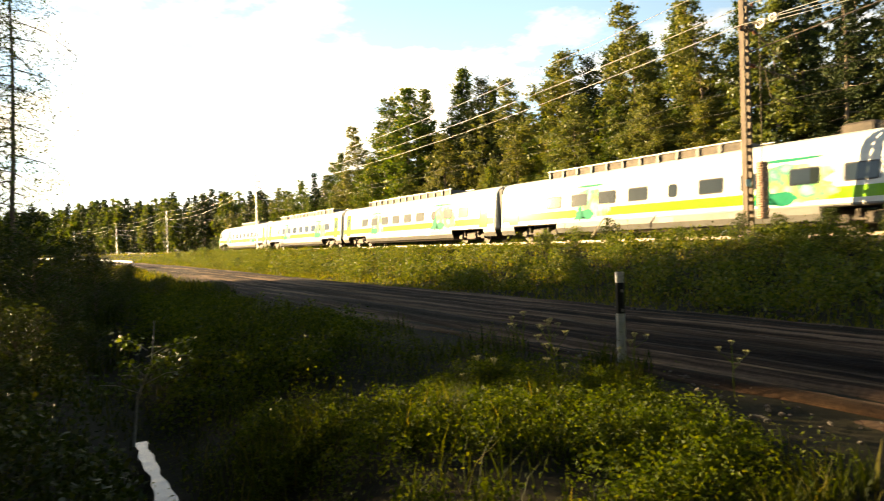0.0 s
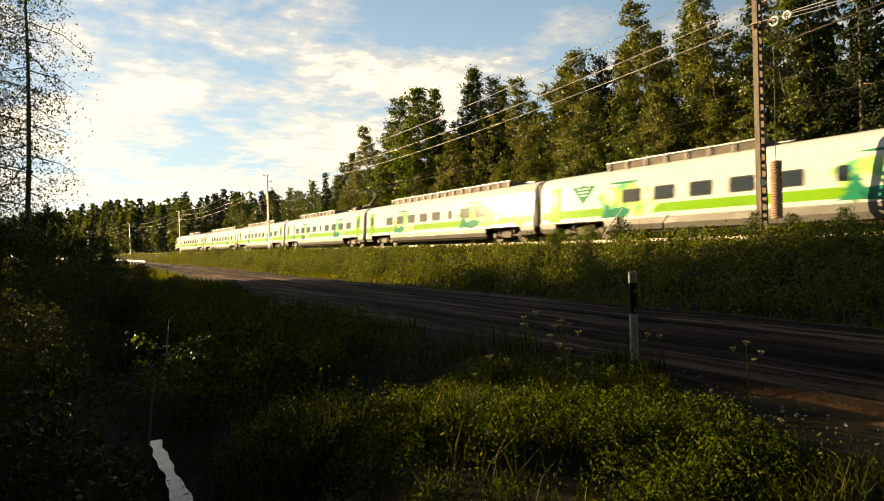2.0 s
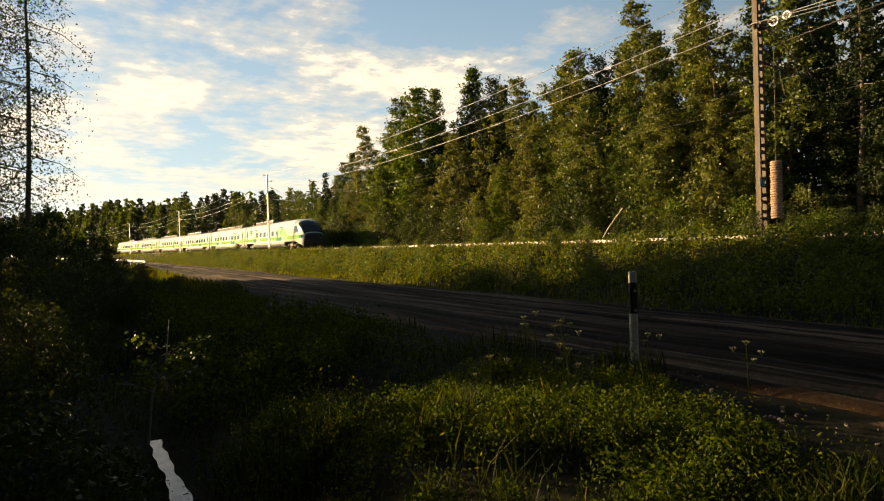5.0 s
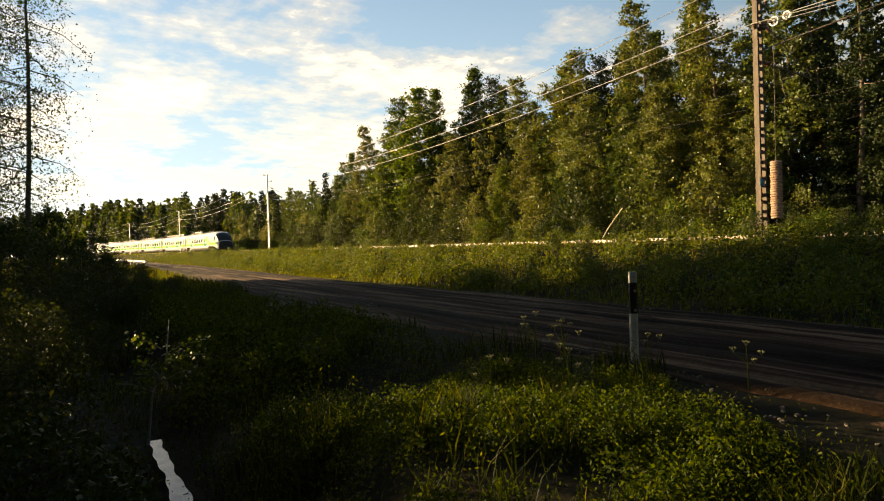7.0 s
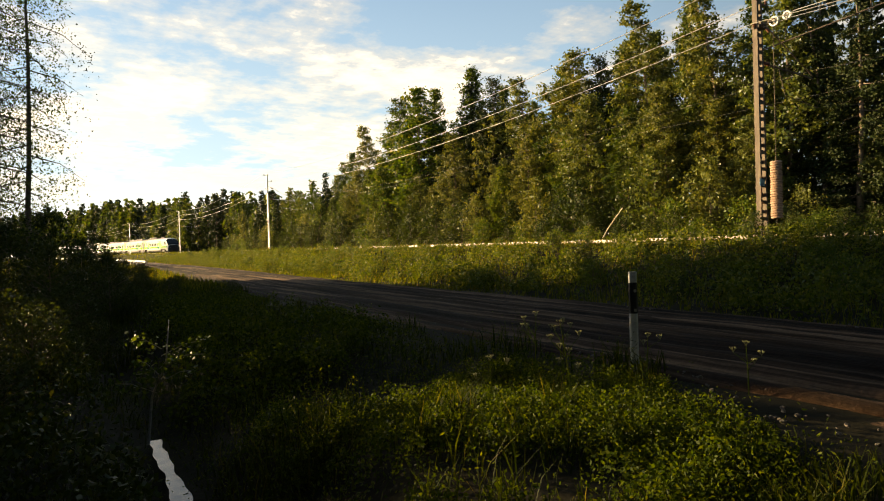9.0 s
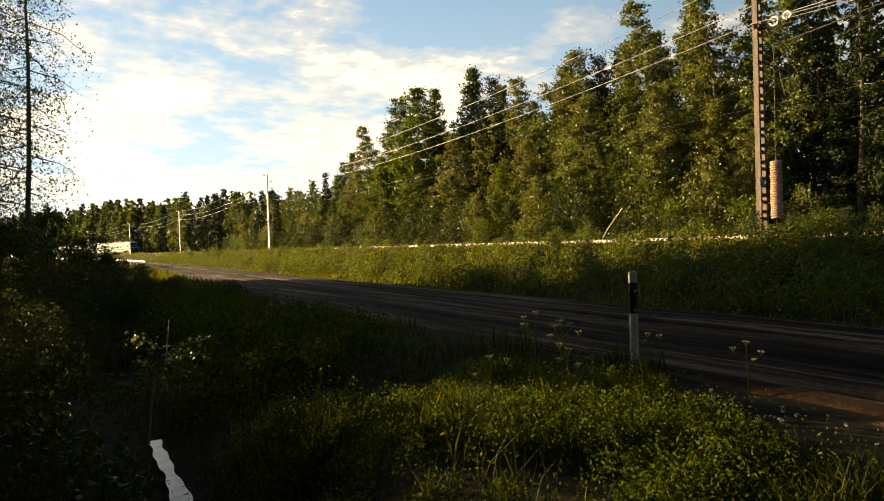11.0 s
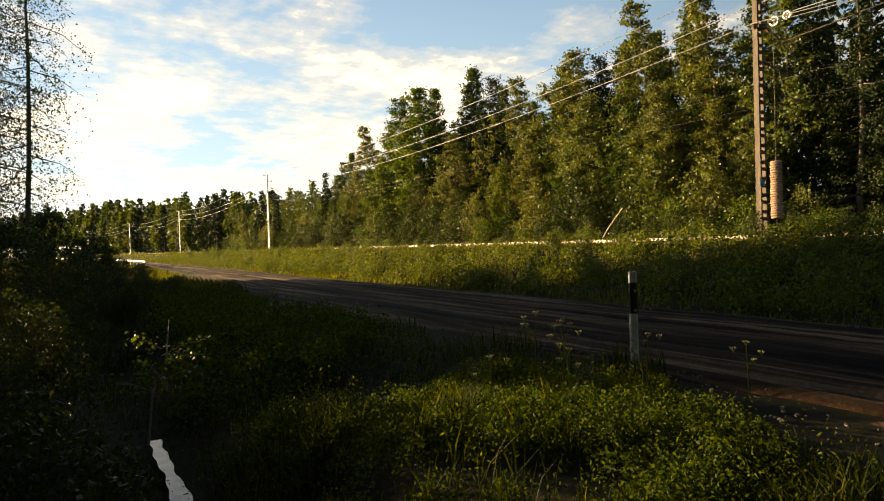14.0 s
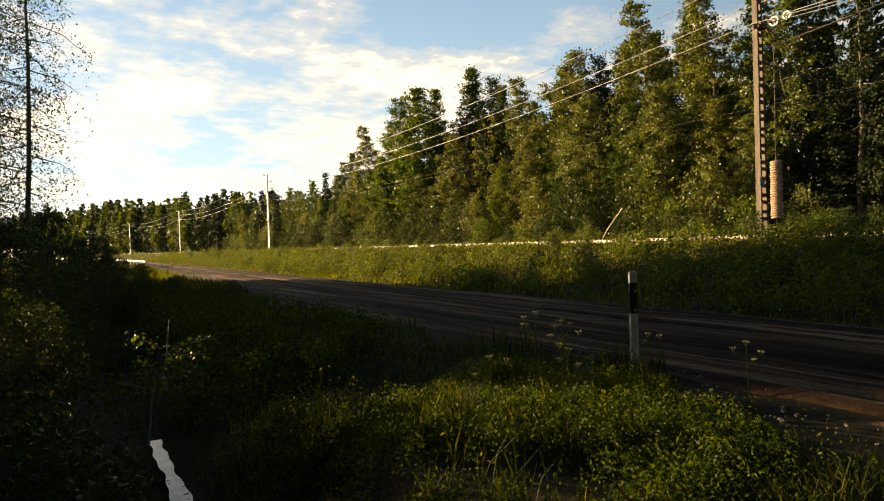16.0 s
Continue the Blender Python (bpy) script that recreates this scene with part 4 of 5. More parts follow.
        deep.append((d * math.sin(a), d * math.cos(a), rng.uniform(0.55, 0.85), rng.choice((1, 0, 3, 1))))
    for k in range(26):
        a, d = radians(105 + 6.2 * k), rng.uniform(11, 22)
        deep.append((d * math.sin(a), d * math.cos(a), rng.uniform(0.8, 1.0), rng.choice((1, 1, 0, 2))))
    plant(DEEP, deep, 6)
    low = []
    y = -10.0
    while y < 150:
        if rng.random() < 0.6:
            low.append((31.3 - float(bend(y)) + rng.uniform(-0.6, 0.6), y + rng.uniform(0, 2), rng.uniform(0.35, 0.6), rng.choice((0, 1, 1))))
        low.append((33.2 - float(bend(y)) + rng.uniform(-1.0, 1.0), y, rng.uniform(0.7, 1.2) * (0.6 if y < 22 else 1.0), rng.choice((0, 2, 0, 1))))
        y += 2.3
    # Bushes on the near bank.
    for y in (24.3, 22.6, 20.6, 19.0, 16.5, 88, 92, 97, 103, 108, 114):
        low.append((20.8 - float(bend(y)) + rng.uniform(-1.0, 0.6), y, rng.uniform(0.28, 0.40), rng.choice((1, 1, 0))))
    for y in (14.0, 12.4, 11.0, 9.2, 7.6, 5.5, 3.5):
        low.append((20.9 + rng.uniform(-0.4, 0.5), y, rng.uniform(0.20, 0.27), 0))
    # Low shrubs scattered over the bank.
    for k in range(64):
        y = -2 + 108 * (k / 64) ** 1.15 + rng.uniform(-0.8, 0.8)
        u = rng.uniform(13.2, 20.2)
        low.append((u - float(bend(y)), y, rng.uniform(0.16, 0.36) * (1 - 0.03 * max(0, u - 17)), rng.choice((1, 1, 0))))
    plant(BUSHES, low, 2)
    far = []
    for k in range(190):
        y = 150 + 330 * (k / 190) ** 1.1
        x = 34 - float(bend(y)) + abs(rng.gauss(0, 8))
        far.append((x, y, rng.uniform(0.8, 1.1) * float(np.interp(y, [150, 200, 260, 330], [0.80, 0.92, 1.12, 1.3])), rng.choice((0, 0, 0, 2, 1))))
    for k in range(70):
        x = -110 + 2.6 * k + rng.uniform(-1.5, 1.5)
        far.append((x, 420 + rng.uniform(-30, 30) - 0.12 * abs(x), rng.uniform(0.95, 1.3), rng.choice((0, 1, 2, 0))))
    plant(FAR, far, 3)
    return swaying


SWAYING = forest()
for model in WOOD + BUSHES + FAR + DEEP:
    for o in (*model.children_recursive, model):
        bpy.data.objects.remove(o)

# ---- grove beside the meadow ----
NEAR = [
    tree("birch_tree", "tall thin birch with sparse hanging leaves beside the meadow", "tree", grow(71, 12, 1.2, 6500, 0.060, 0.20, 0.5, 0.5, "birch", BARK_DARK, LEAF_BIRCH, 0.22, 0.55), "birches beside the meadow"),
    tree("alder_bush", "dark leafy alder thicket beside the ditch", "bush", grow(72, 3.6, 1.3, 3600, 0.10, 0.03, 0.5, 0.0, "w", BARK_DARK, LEAF_WILLOW, 0.22), "thicket beside the ditch"),
    tree("willow_bush", "dark tangled willow thicket beside the ditch", "bush", grow(73, 2.6, 1.4, 3800, 0.085, 0.03, 0.5, 0.0, "w", BARK_DARK, LEAF_WILLOW, 0.2), "thicket beside the ditch"),
    tree("birch_tree", "leafy young birch out of view, added to cast shade", "tree", grow(74, 10, 1.9, 2100, 0.42, 0.05, 0.5, 0.2, limbed=False), "birches beside the meadow"),
]


def grove():
    rng = random.Random(9)
    # Trees and thicket at the meadow's edge; leftmost bushes, unseen, only add shade.
    spots = [(-0.75, 20.2, 1.05, 0), (-1.55, 20.6, 1.0, 0), (-1.3, 17.3, 0.95, 0), (-2.2, 21.0, 0.9, 0), (-1.9, 18.5, 0.8, 0)]
    spots += [(-1.0, 16.8, 0.62, 1), (-0.2, 18.6, 0.70, 1), (0.75, 20.6, 0.56, 1), (1.3, 22.6, 0.50, 2), (0.4, 17.0, 0.45, 1), (-0.5, 15.0, 0.42, 1), (-0.9, 12.5, 0.50, 2), (-1.5, 9.5, 0.50, 2), (1.9, 25.5, 0.48, 2), (2.5, 26.5, 0.40, 2),
              (0.4, 24.5, 0.55, 1), (-1.7, 14.0, 0.60, 1), (-1.9, 7.0, 0.45, 2), (0.2, 15.0, 0.50, 2), (0.5, 12.2, 0.30, 2), (2.8, 21.5, 0.24, 2), (4.0, 18.4, 0.24, 2), (2.9, 30, 0.4, 2),
              (3.4, 24.5, 0.26, 2), (1.4, 16.5, 0.30, 2), (-0.6, 10.0, 0.36, 2), (-0.8, 7.6, 0.34, 2), (-1.3, 6.4, 0.42, 2), (-0.35, 8.6, 0.34, 2), (-2.0, 5.4, 0.46, 2), (-1.7, 8.3, 0.54, 2), (-2.8, 7.2, 0.56, 2), (-2.6, 9.4, 0.58, 2),
              (-0.1, 11.2, 0.40, 2), (-0.2, 13.4, 0.48, 1), (0.1, 9.6, 0.26, 2), (-1.1, 8.9, 0.46, 2), (-2.2, 6.2, 0.50, 2), (-1.4, 11.2, 0.52, 2), (-0.6, 6.6, 0.26, 2), (-1.2, 5.2, 0.34, 2), (-1.9, 12.2, 0.6, 1), (1.0, 18.2, 0.42, 1), (1.9, 19.6, 0.34, 2)]
    # The grove goes on out of view and shades the meadow, with a gap the sun reaches through.
    for _ in range(84):
        y = rng.uniform(4, 60)
        x = -0.10 * y - 2.6 - rng.uniform(0, 24)
        across = 0.806 * x + 0.592 * y
        if 1.4 < across < 8.0:
            continue
        if across > 21.5 or (across > 17.0 and rng.random() < 0.55):
            continue
        k = 3
        spots.append((x, y, rng.uniform(0.8, 1.08), k))
    # Unseen rows added so that their shadow falls on bank and near road.
    for k in range(13):
        spots.append((-8.4 - 1.6 * (k % 2) + rng.uniform(-0.4, 0.4), 38.0 + 0.85 * k, rng.uniform(1.04, 1.13), 3))
    for k in range(44):
        across = 9.0 + 0.24 * k
        x = -5.2 - 1.2 * (k % 3) - rng.uniform(0, 1.5)
        spots.append((x, (across - 0.806 * x) / 0.592, rng.uniform(0.85, 1.1), 3))
    # Unseen crowns added left of the meadow to cut the sky light there.
    for k in range(26):
        y = -7 + 0.75 * k
        spots.append((min((1.0 - 0.592 * y) / 0.806, -3.2) - rng.uniform(0.2, 4.5), y, rng.uniform(0.75, 1.1), 3))
    plant(NEAR, spots, 4)


grove()
for model in NEAR:
    for o in (*model.children_recursive, model):
        bpy.data.objects.remove(o)


# ---- grass and weeds ----
def blades(rng, x, y, h, width, mat, name, label):
    """Bent blades of grass standing at x, y."""
    n = len(x)
    z = ground_z(x, y) - 0.02
    a = rng.uniform(0, 2 * np.pi, n)
    lean = rng.uniform(0.1, 0.65, n) * h
    w = width * rng.uniform(0.6, 1.3, n)
    dx, dy = np.cos(a), np.sin(a)
    px, py = -dy, dx
    v = np.empty((n, 6, 3))
    for i, (t, q, ww) in enumerate(((0, 0, 1.0), (0.55, 0.3, 0.8), (1.0, 1.0, 0.12))):
        for s, j in ((-1, 0), (1, 1)):
            v[:, 2 * i + j, 0] = x + dx * lean * q + s * px * w * ww
            v[:, 2 * i + j, 1] = y + dy * lean * q + s * py * w * ww
            v[:, 2 * i + j, 2] = z + h * t * (1 - 0.12 * q)
    k = np.arange(n)[:, None] * 6
    f = np.concatenate([k + np.array([[0, 1, 3, 2]]), k + np.array([[2, 3, 5, 4]])])
    return tagged(new(name, arrays_mesh(name, v.reshape(-1, 3), f, mat)), label, "grass", kind="stuff")


def weeds(rng, x, y, h, leaf, per, mat, name, label, fine=False):
    """Leafy herbs: leaves strung up each stem."""
    n = len(x)
    z = ground_z(x, y)
    t = rng.uniform(0.1, 1.0, (n, per))
    c = np.stack([x[:, None] + rng.normal(0, 0.10, (n, per)), y[:, None] + rng.normal(0, 0.10, (n, per)), z[:, None] + h[:, None] * t], -1).reshape(-1, 3)
    v, f = leaf_cloud(rng, c, leaf, -0.3, 0.20) if fine else leaf_flakes(rng, c, leaf)
    return tagged(new(name, arrays_mesh(name, v, f, mat)), label, "weeds", kind="stuff")


def patchy(rng, n, x0, x1, y0, y1, power=1.0, clump=0.5):
    """Points in a strip, thicker near the camera and in clumps."""
    y = y0 + (y1 - y0) * rng.uniform(0, 1, n * 2) ** power
    x = rng.uniform(x0, x1, n * 2)
    f = np.sin(1.7 * x + 0.6 * y) * np.sin(1.1 * y - 0.8 * x) + 0.6 * np.sin(3.9 * x + 2.0) * np.sin(3.1 * y)
    keep = rng.uniform(-1, 1, n * 2) < f + clump
    return x[keep][:n], y[keep][:n]


def clear_of(x, y):
    """Keep plants out of the ditch water and off the stony shoulder and road."""
    return (np.abs(x - 0.74) > 0.17 * (y < 6.7)) & ~((x - 0.5 * y > 2.75) & (y < 4.4)) & (x + bend(y) - drift(y) < 4.95 + 0.25 * np.sin(2.1 * y))


def clumps(rng, x, y, h, r, leaf, per, mat, name, label):
    """Rounded leafy clumps: leaves thickest near the top and outside of each dome."""
    n = len(x)
    a = rng.uniform(0, 2 * np.pi, (n, per))
    t = rng.uniform(0.0, 1.0, (n, per)) ** 0.7
    q = np.sqrt(rng.uniform(0.05, 1.0, (n, per)))
    rad = r[:, None] * q * np.sqrt(1.04 - t * t)
    px, py = x[:, None] + rad * np.cos(a), y[:, None] + rad * np.sin(a)
    z = ground_z(px, py) + h[:, None] * t * rng.uniform(0.75, 1.2, (n, per))
    v, f = leaf_cloud(rng, np.stack([px, py, z], -1).reshape(-1, 3), leaf, -0.15, 0.30)
    return tagged(new(name, arrays_mesh(name, v, f, mat)), label, "weeds", kind="stuff")


g = np.random.default_rng(21)
mx, my = patchy(g, 52000, -4.0, 6.6, 1.6, 70, 2.6, 0.15)
keep = clear_of(mx, my)
mx, my = mx[keep], my[keep]
blades(g, mx, my, (0.45 + 0.9 * np.clip(np.sin(2.1 * mx + 1.5 * np.sin(my)) * np.sin(1.7 * my), 0, 1)) * g.uniform(0.10, 0.42, len(mx)) * (1 + 0.5 * (my > 9) * (mx < 3)), 0.0035 + 0.0006 * my, SHADE_TONE_GRASS, "meadow_grass", "dense long green meadow grass, coloured dark for shade")
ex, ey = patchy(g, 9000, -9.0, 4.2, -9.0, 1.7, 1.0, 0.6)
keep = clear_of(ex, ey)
blades(g, ex[keep], ey[keep], g.uniform(0.10, 0.35, keep.sum()), 0.010, SHADE_TONE_GRASS, "shaded_grass", "short shaded grass under the wood")
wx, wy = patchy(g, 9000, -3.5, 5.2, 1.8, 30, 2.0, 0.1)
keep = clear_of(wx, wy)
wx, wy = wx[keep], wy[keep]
weeds(g, wx, wy, (0.6 + 0.8 * np.clip(np.sin(2.1 * wx + 1.5 * np.sin(wy)) * np.sin(1.7 * wy), 0, 1)) * g.uniform(0.10, 0.45, len(wx)), 0.030, 12, SHADE_TONE_WEED, "meadow_weeds", "leafy green herbs among the meadow grass", True)
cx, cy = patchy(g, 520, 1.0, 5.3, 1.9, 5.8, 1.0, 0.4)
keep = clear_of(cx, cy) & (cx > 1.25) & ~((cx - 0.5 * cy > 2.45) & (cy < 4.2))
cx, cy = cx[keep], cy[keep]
clumps(g, cx, cy, g.uniform(0.08, 0.27, len(cx)), g.uniform(0.10, 0.28, len(cx)), 0.027, 190, SHADE_TONE_WEED, "meadow_herb_clumps", "rounded clumps of leafy herbs in the meadow")
cx, cy = patchy(g, 150, -3.0, 0.4, 2.5, 9.0, 1.0, 0.2)
clumps(g, cx, cy, g.uniform(0.2, 0.55, len(cx)), g.uniform(0.2, 0.4, len(cx)), 0.055, 130, LEAF_WILLOW, "ditch_herb_clumps", "dark leafy herbs on the far side of the ditch")
dx, dy = patchy(g, 240, 1.2, 4.4, 7.0, 20, 1.2, 0.3)
dx = 1.2 + (dx - 1.2) * (0.85 + 0.15 * (dy > 9))
keep = clear_of(dx, dy)
clumps(g, dx[keep], dy[keep], g.uniform(0.2, 0.5, keep.sum()), g.uniform(0.25, 0.5, keep.sum()), 0.055, 130, SHADE_TONE_WEED, "verge_herb_clumps", "leafy herbs along the rim of the hollow")
# From here on the plants mostly use the greens brightened for sun.
bx, by = patchy(g, 48000, 10.3, 23.2, -6, 130, 1.3, 0.7)
bu = bx.copy()
bx = bx - bend(by)
keep = bu - drift(by) > 10.45 + 0.2 * np.sin(1.3 * by)
bx, by, bu = bx[keep], by[keep], bu[keep]
lump = 0.55 + 0.9 * np.clip(0.5 + 0.5 * np.sin(0.9 * bx + 2.0 * np.sin(0.35 * by)) * np.sin(0.8 * by + 1.3 * np.sin(0.6 * bx)), 0, 1)
tall = lump * g.uniform(0.15, 0.42, len(bx)) * (0.35 + 0.65 * step(10.8, 13.5, bu))
blades(g, bx, by, np.minimum(tall, np.clip(1.62 - ground_z(bx, by), 0.10, 2)), 0.008 + 0.0005 * np.abs(by), SUN_TONE_GRASS, "bank_grass", "green grass on the railway bank, coloured bright for sunlight")
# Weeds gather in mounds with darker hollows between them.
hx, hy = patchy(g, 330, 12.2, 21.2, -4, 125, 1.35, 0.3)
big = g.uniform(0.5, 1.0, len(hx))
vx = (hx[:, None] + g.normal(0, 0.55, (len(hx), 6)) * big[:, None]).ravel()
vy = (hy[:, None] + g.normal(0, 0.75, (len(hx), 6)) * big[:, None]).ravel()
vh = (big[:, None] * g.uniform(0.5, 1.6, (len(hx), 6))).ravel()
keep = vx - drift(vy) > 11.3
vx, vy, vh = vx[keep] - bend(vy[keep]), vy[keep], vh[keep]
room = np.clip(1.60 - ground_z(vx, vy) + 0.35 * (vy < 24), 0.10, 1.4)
clumps(g, vx, vy, np.minimum(vh, room), g.uniform(0.25, 0.6, len(vx)), 0.105, 78, SUN_TONE_WEED, "bank_weed_clumps", "rounded leafy weed clumps on the railway bank")
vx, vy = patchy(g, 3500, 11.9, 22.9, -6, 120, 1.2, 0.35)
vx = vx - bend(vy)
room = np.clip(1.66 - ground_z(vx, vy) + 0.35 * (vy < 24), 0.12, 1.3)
weeds(g, vx, vy, np.minimum(g.uniform(0.35, 1.2, len(vx)), room), 0.085, 13, SUN_TONE_WEED, "bank_weeds", "tall leafy weeds on the railway bank")
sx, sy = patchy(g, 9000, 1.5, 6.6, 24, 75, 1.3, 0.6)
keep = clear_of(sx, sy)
blades(g, sx[keep], sy[keep], g.uniform(0.15, 0.5, keep.sum()), 0.02, SUN_TONE_GRASS, "verge_grass", "yellowish grass on the road verge, coloured bright for sunlight")
fx, fy = patchy(g, 18000, 29.6, 36, -10, 150, 1.0, 0.8)
fx = fx - bend(fy)
blades(g, fx, fy, g.uniform(0.35, 0.9, len(fx)), 0.03, SUN_TONE_GRASS, "forest_edge_grass", "tall grass between railway and forest")
qx, qy = patchy(g, 18000, -24, 24, 60, 330, 1.2, 0.8)
keep = np.abs(qx + bend(qy) - drift(qy) - 7.7) > 3.2
blades(g, qx[keep], qy[keep], g.uniform(0.3, 0.8, keep.sum()), 0.06, SUN_TONE_GRASS, "far_grass", "distant grass beside the bend, coloured bright for sunlight")


# ---- roadside things ----
def marker_post():
    p = thing("marker_post", "white plastic road marker post with a black band", "marker post")
    def prism(z0, z1, grow_by=0.0):
        s = Shape()
        rings = []
        for z in (z0, z1):
            w, d = 0.043 + grow_by, 0.028 + grow_by
            rings.append([(-w, -d * 0.4, z), (-w * 0.6, -d, z), (w * 0.6, -d, z), (w, -d * 0.4, z), (w * 0.8, d, z), (-w * 0.8, d, z)])
        return s.loft(rings)
    part("shaft", prism(-0.25, 0.58), PLASTIC_WHITE, p)
    part("black_band", prism(0.58, 0.90, 0.001), PLASTIC_BLACK, p, "slanting black band")
    part("cap", prism(0.90, 1.01), PLASTIC_WHITE, p)
    part("reflector", Shape().box(0.008, 0.034, -0.035, -0.028, 0.60, 0.63, 0.003), REFLECTOR, p, "small pale reflector")
    part("reflector", Shape().box(0.008, 0.034, -0.035, -0.028, 0.80, 0.83, 0.003), REFLECTOR, p, "small pale reflector")
    p.matrix_basis = pose(5.06, 4.72, 0.19, 0, -0.4, -46)
    return p


marker_post()
stake = thing("leaning_stake", "thin pale wooden stake leaning in the bank weeds", "stake")
part("pole", Shape().tube([(0, 0, -0.4), (0.02, -1.0, 0.9), (0.0, -2.0, 1.85)], [0.035, 0.03, 0.022], 8), OLD_WOOD, stake)
stake.matrix_basis = pose(23.5, 24.5, 1.35)


def sapling():
    """A thin bent birch sapling with a few tiers of leaves."""
    t = thing("birch_sapling", "thin bent birch sapling with small pale leaves", "sapling")
    s = Shape()
    s.tube([(0, 0, -0.1), (0.02, 0.05, 0.3), (0.16, 0.02, 0.62), (0.20, 0.0, 0.98)], [0.013, 0.011, 0.008, 0.003], 6)
    rng = np.random.default_rng(5)
    tips = []
    for z, a, l in ((0.34, 3.3, 0.34), (0.42, 0.2, 0.30), (0.50, 2.6, 0.28), (0.58, -0.2, 0.42), (0.66, 0.5, 0.34), (0.72, 3.4, 0.22), (0.45, 4.4, 0.26), (0.55, 5.5, 0.28)):
        p = Vector((0.02 + 0.14 * z, 0.03, z))
        q = p + Vector((l * math.cos(a), l * math.sin(a), 0.10))
        part("twig", Shape().tube([p, p.lerp(q, 0.6) + Vector((0, 0, 0.03)), q], [0.005, 0.004, 0.002], 4), BARK_BIRCH, t)
        tips += [p.lerp(q, u) for u in rng.uniform(0.30, 1.05, 60)]
    part("stem", s, BARK_BIRCH, t)
    c = np.array([tuple(p) for p in tips]) + rng.normal(0, 0.035, (len(tips), 3))
    v, f = leaf_cloud(rng, c, 0.044, 0.3)
    part("leaves", arrays_mesh("leaves", v, f, LEAF_BIRCH), None, t)
    t.matrix_basis = pose(0.60, 6.1, -0.05, 0, 0, -28)


sapling()


def umbel(x, y, h, seed):
    """A tall dry stalk with rayed flower heads and thin leaves."""
    rng = random.Random(seed)
    t = thing("umbel_plant", "tall thin cow parsley stalk with seed heads", "wild plant", "cow parsley stalks")
    s = Shape()
    lean = Vector((rng.uniform(-0.08, 0.08), rng.uniform(-0.08, 0.08), 0))
    top = Vector((0, 0, h)) + lean
    s.tube([(0, 0, -0.1), lean * 0.3 + Vector((0, 0, h * 0.5)), top], [0.006, 0.005, 0.003], 5)
    heads = [top]
    for k in range(3):
        z = h * rng.uniform(0.5, 0.8)
        p = lean * 0.5 + Vector((0, 0, z))
        a = rng.uniform(0, 6.28)
        q = p + Vector((0.13 * math.cos(a), 0.13 * math.sin(a), h * 0.2))
        s.tube([p, q], [0.004, 0.002], 4)
        heads.append(q)
    part("stalk", s, SHADE_TONE_WEED, t)
    for c in heads:
        q = Shape()
        for k in range(9):
            a, r = k * 2.4, 0.010 + 0.022 * rng.random()
            e = c + Vector((r * math.cos(a), r * math.sin(a), 0.035 + 0.01 * rng.random()))
            q.tube([c, e], [0.0015, 0.001], 3)
            q.tube([e - Vector((0, 0, 0.004)), e + Vector((0, 0, 0.006))], [0.005, 0.003], 5)
        part("flower_head", q, FLOWER, t, "dry pale seed head")
    t.matrix_basis = pose(x, y, float(ground_z(x, y)))


for k, (x, y, h) in enumerate(((3.94, 4.95, 0.74), (3.54, 3.98, 0.74), (4.25, 4.9, 0.62), (3.62, 4.15, 0.55), (4.65, 4.2, 0.5), (2.9, 4.2, 0.45), (5.15, 3.5, 0.42), (14.5, 8.5, 1.3), (15.2, 9.3, 1.2), (20.8, 19.0, 1.2), (20.5, 22.5, 1.3), (21.0, 27.5, 1.0))):
    umbel(x, y, h, k)


def tuft(x, y, h, n, seed):
    """A tuft of long pale grass."""
    q = np.random.default_rng(seed)
    xs, ys = x + q.normal(0, 0.05, n), y + q.normal(0, 0.05, n)
    o = blades(q, xs, ys, q.uniform(0.5, 1.0, n) * h, 0.006, SHADE_TONE_GRASS, "grass_tuft", "long pale tuft of grass")
    tagged(o, category="grass tuft", group="grass tufts", kind="thing")
    del o["kind"]


for k, (x, y, h, n) in enumerate(((4.86, 4.75, 0.50, 60), (4.93, 4.55, 0.40, 50), (5.2, 4.6, 0.35, 40), (2.35, 3.9, 0.5, 70), (2.0, 3.7, 0.45, 60), (2.75, 4.4, 0.4, 60), (4.0, 4.3, 0.38, 60), (4.4, 3.9, 0.36, 50), (3.3, 3.9, 0.42, 60), (3.0, 4.6, 0.4, 50), (1.6, 4.6, 0.35, 50))):
    tuft(x, y, h, n, 100 + k)


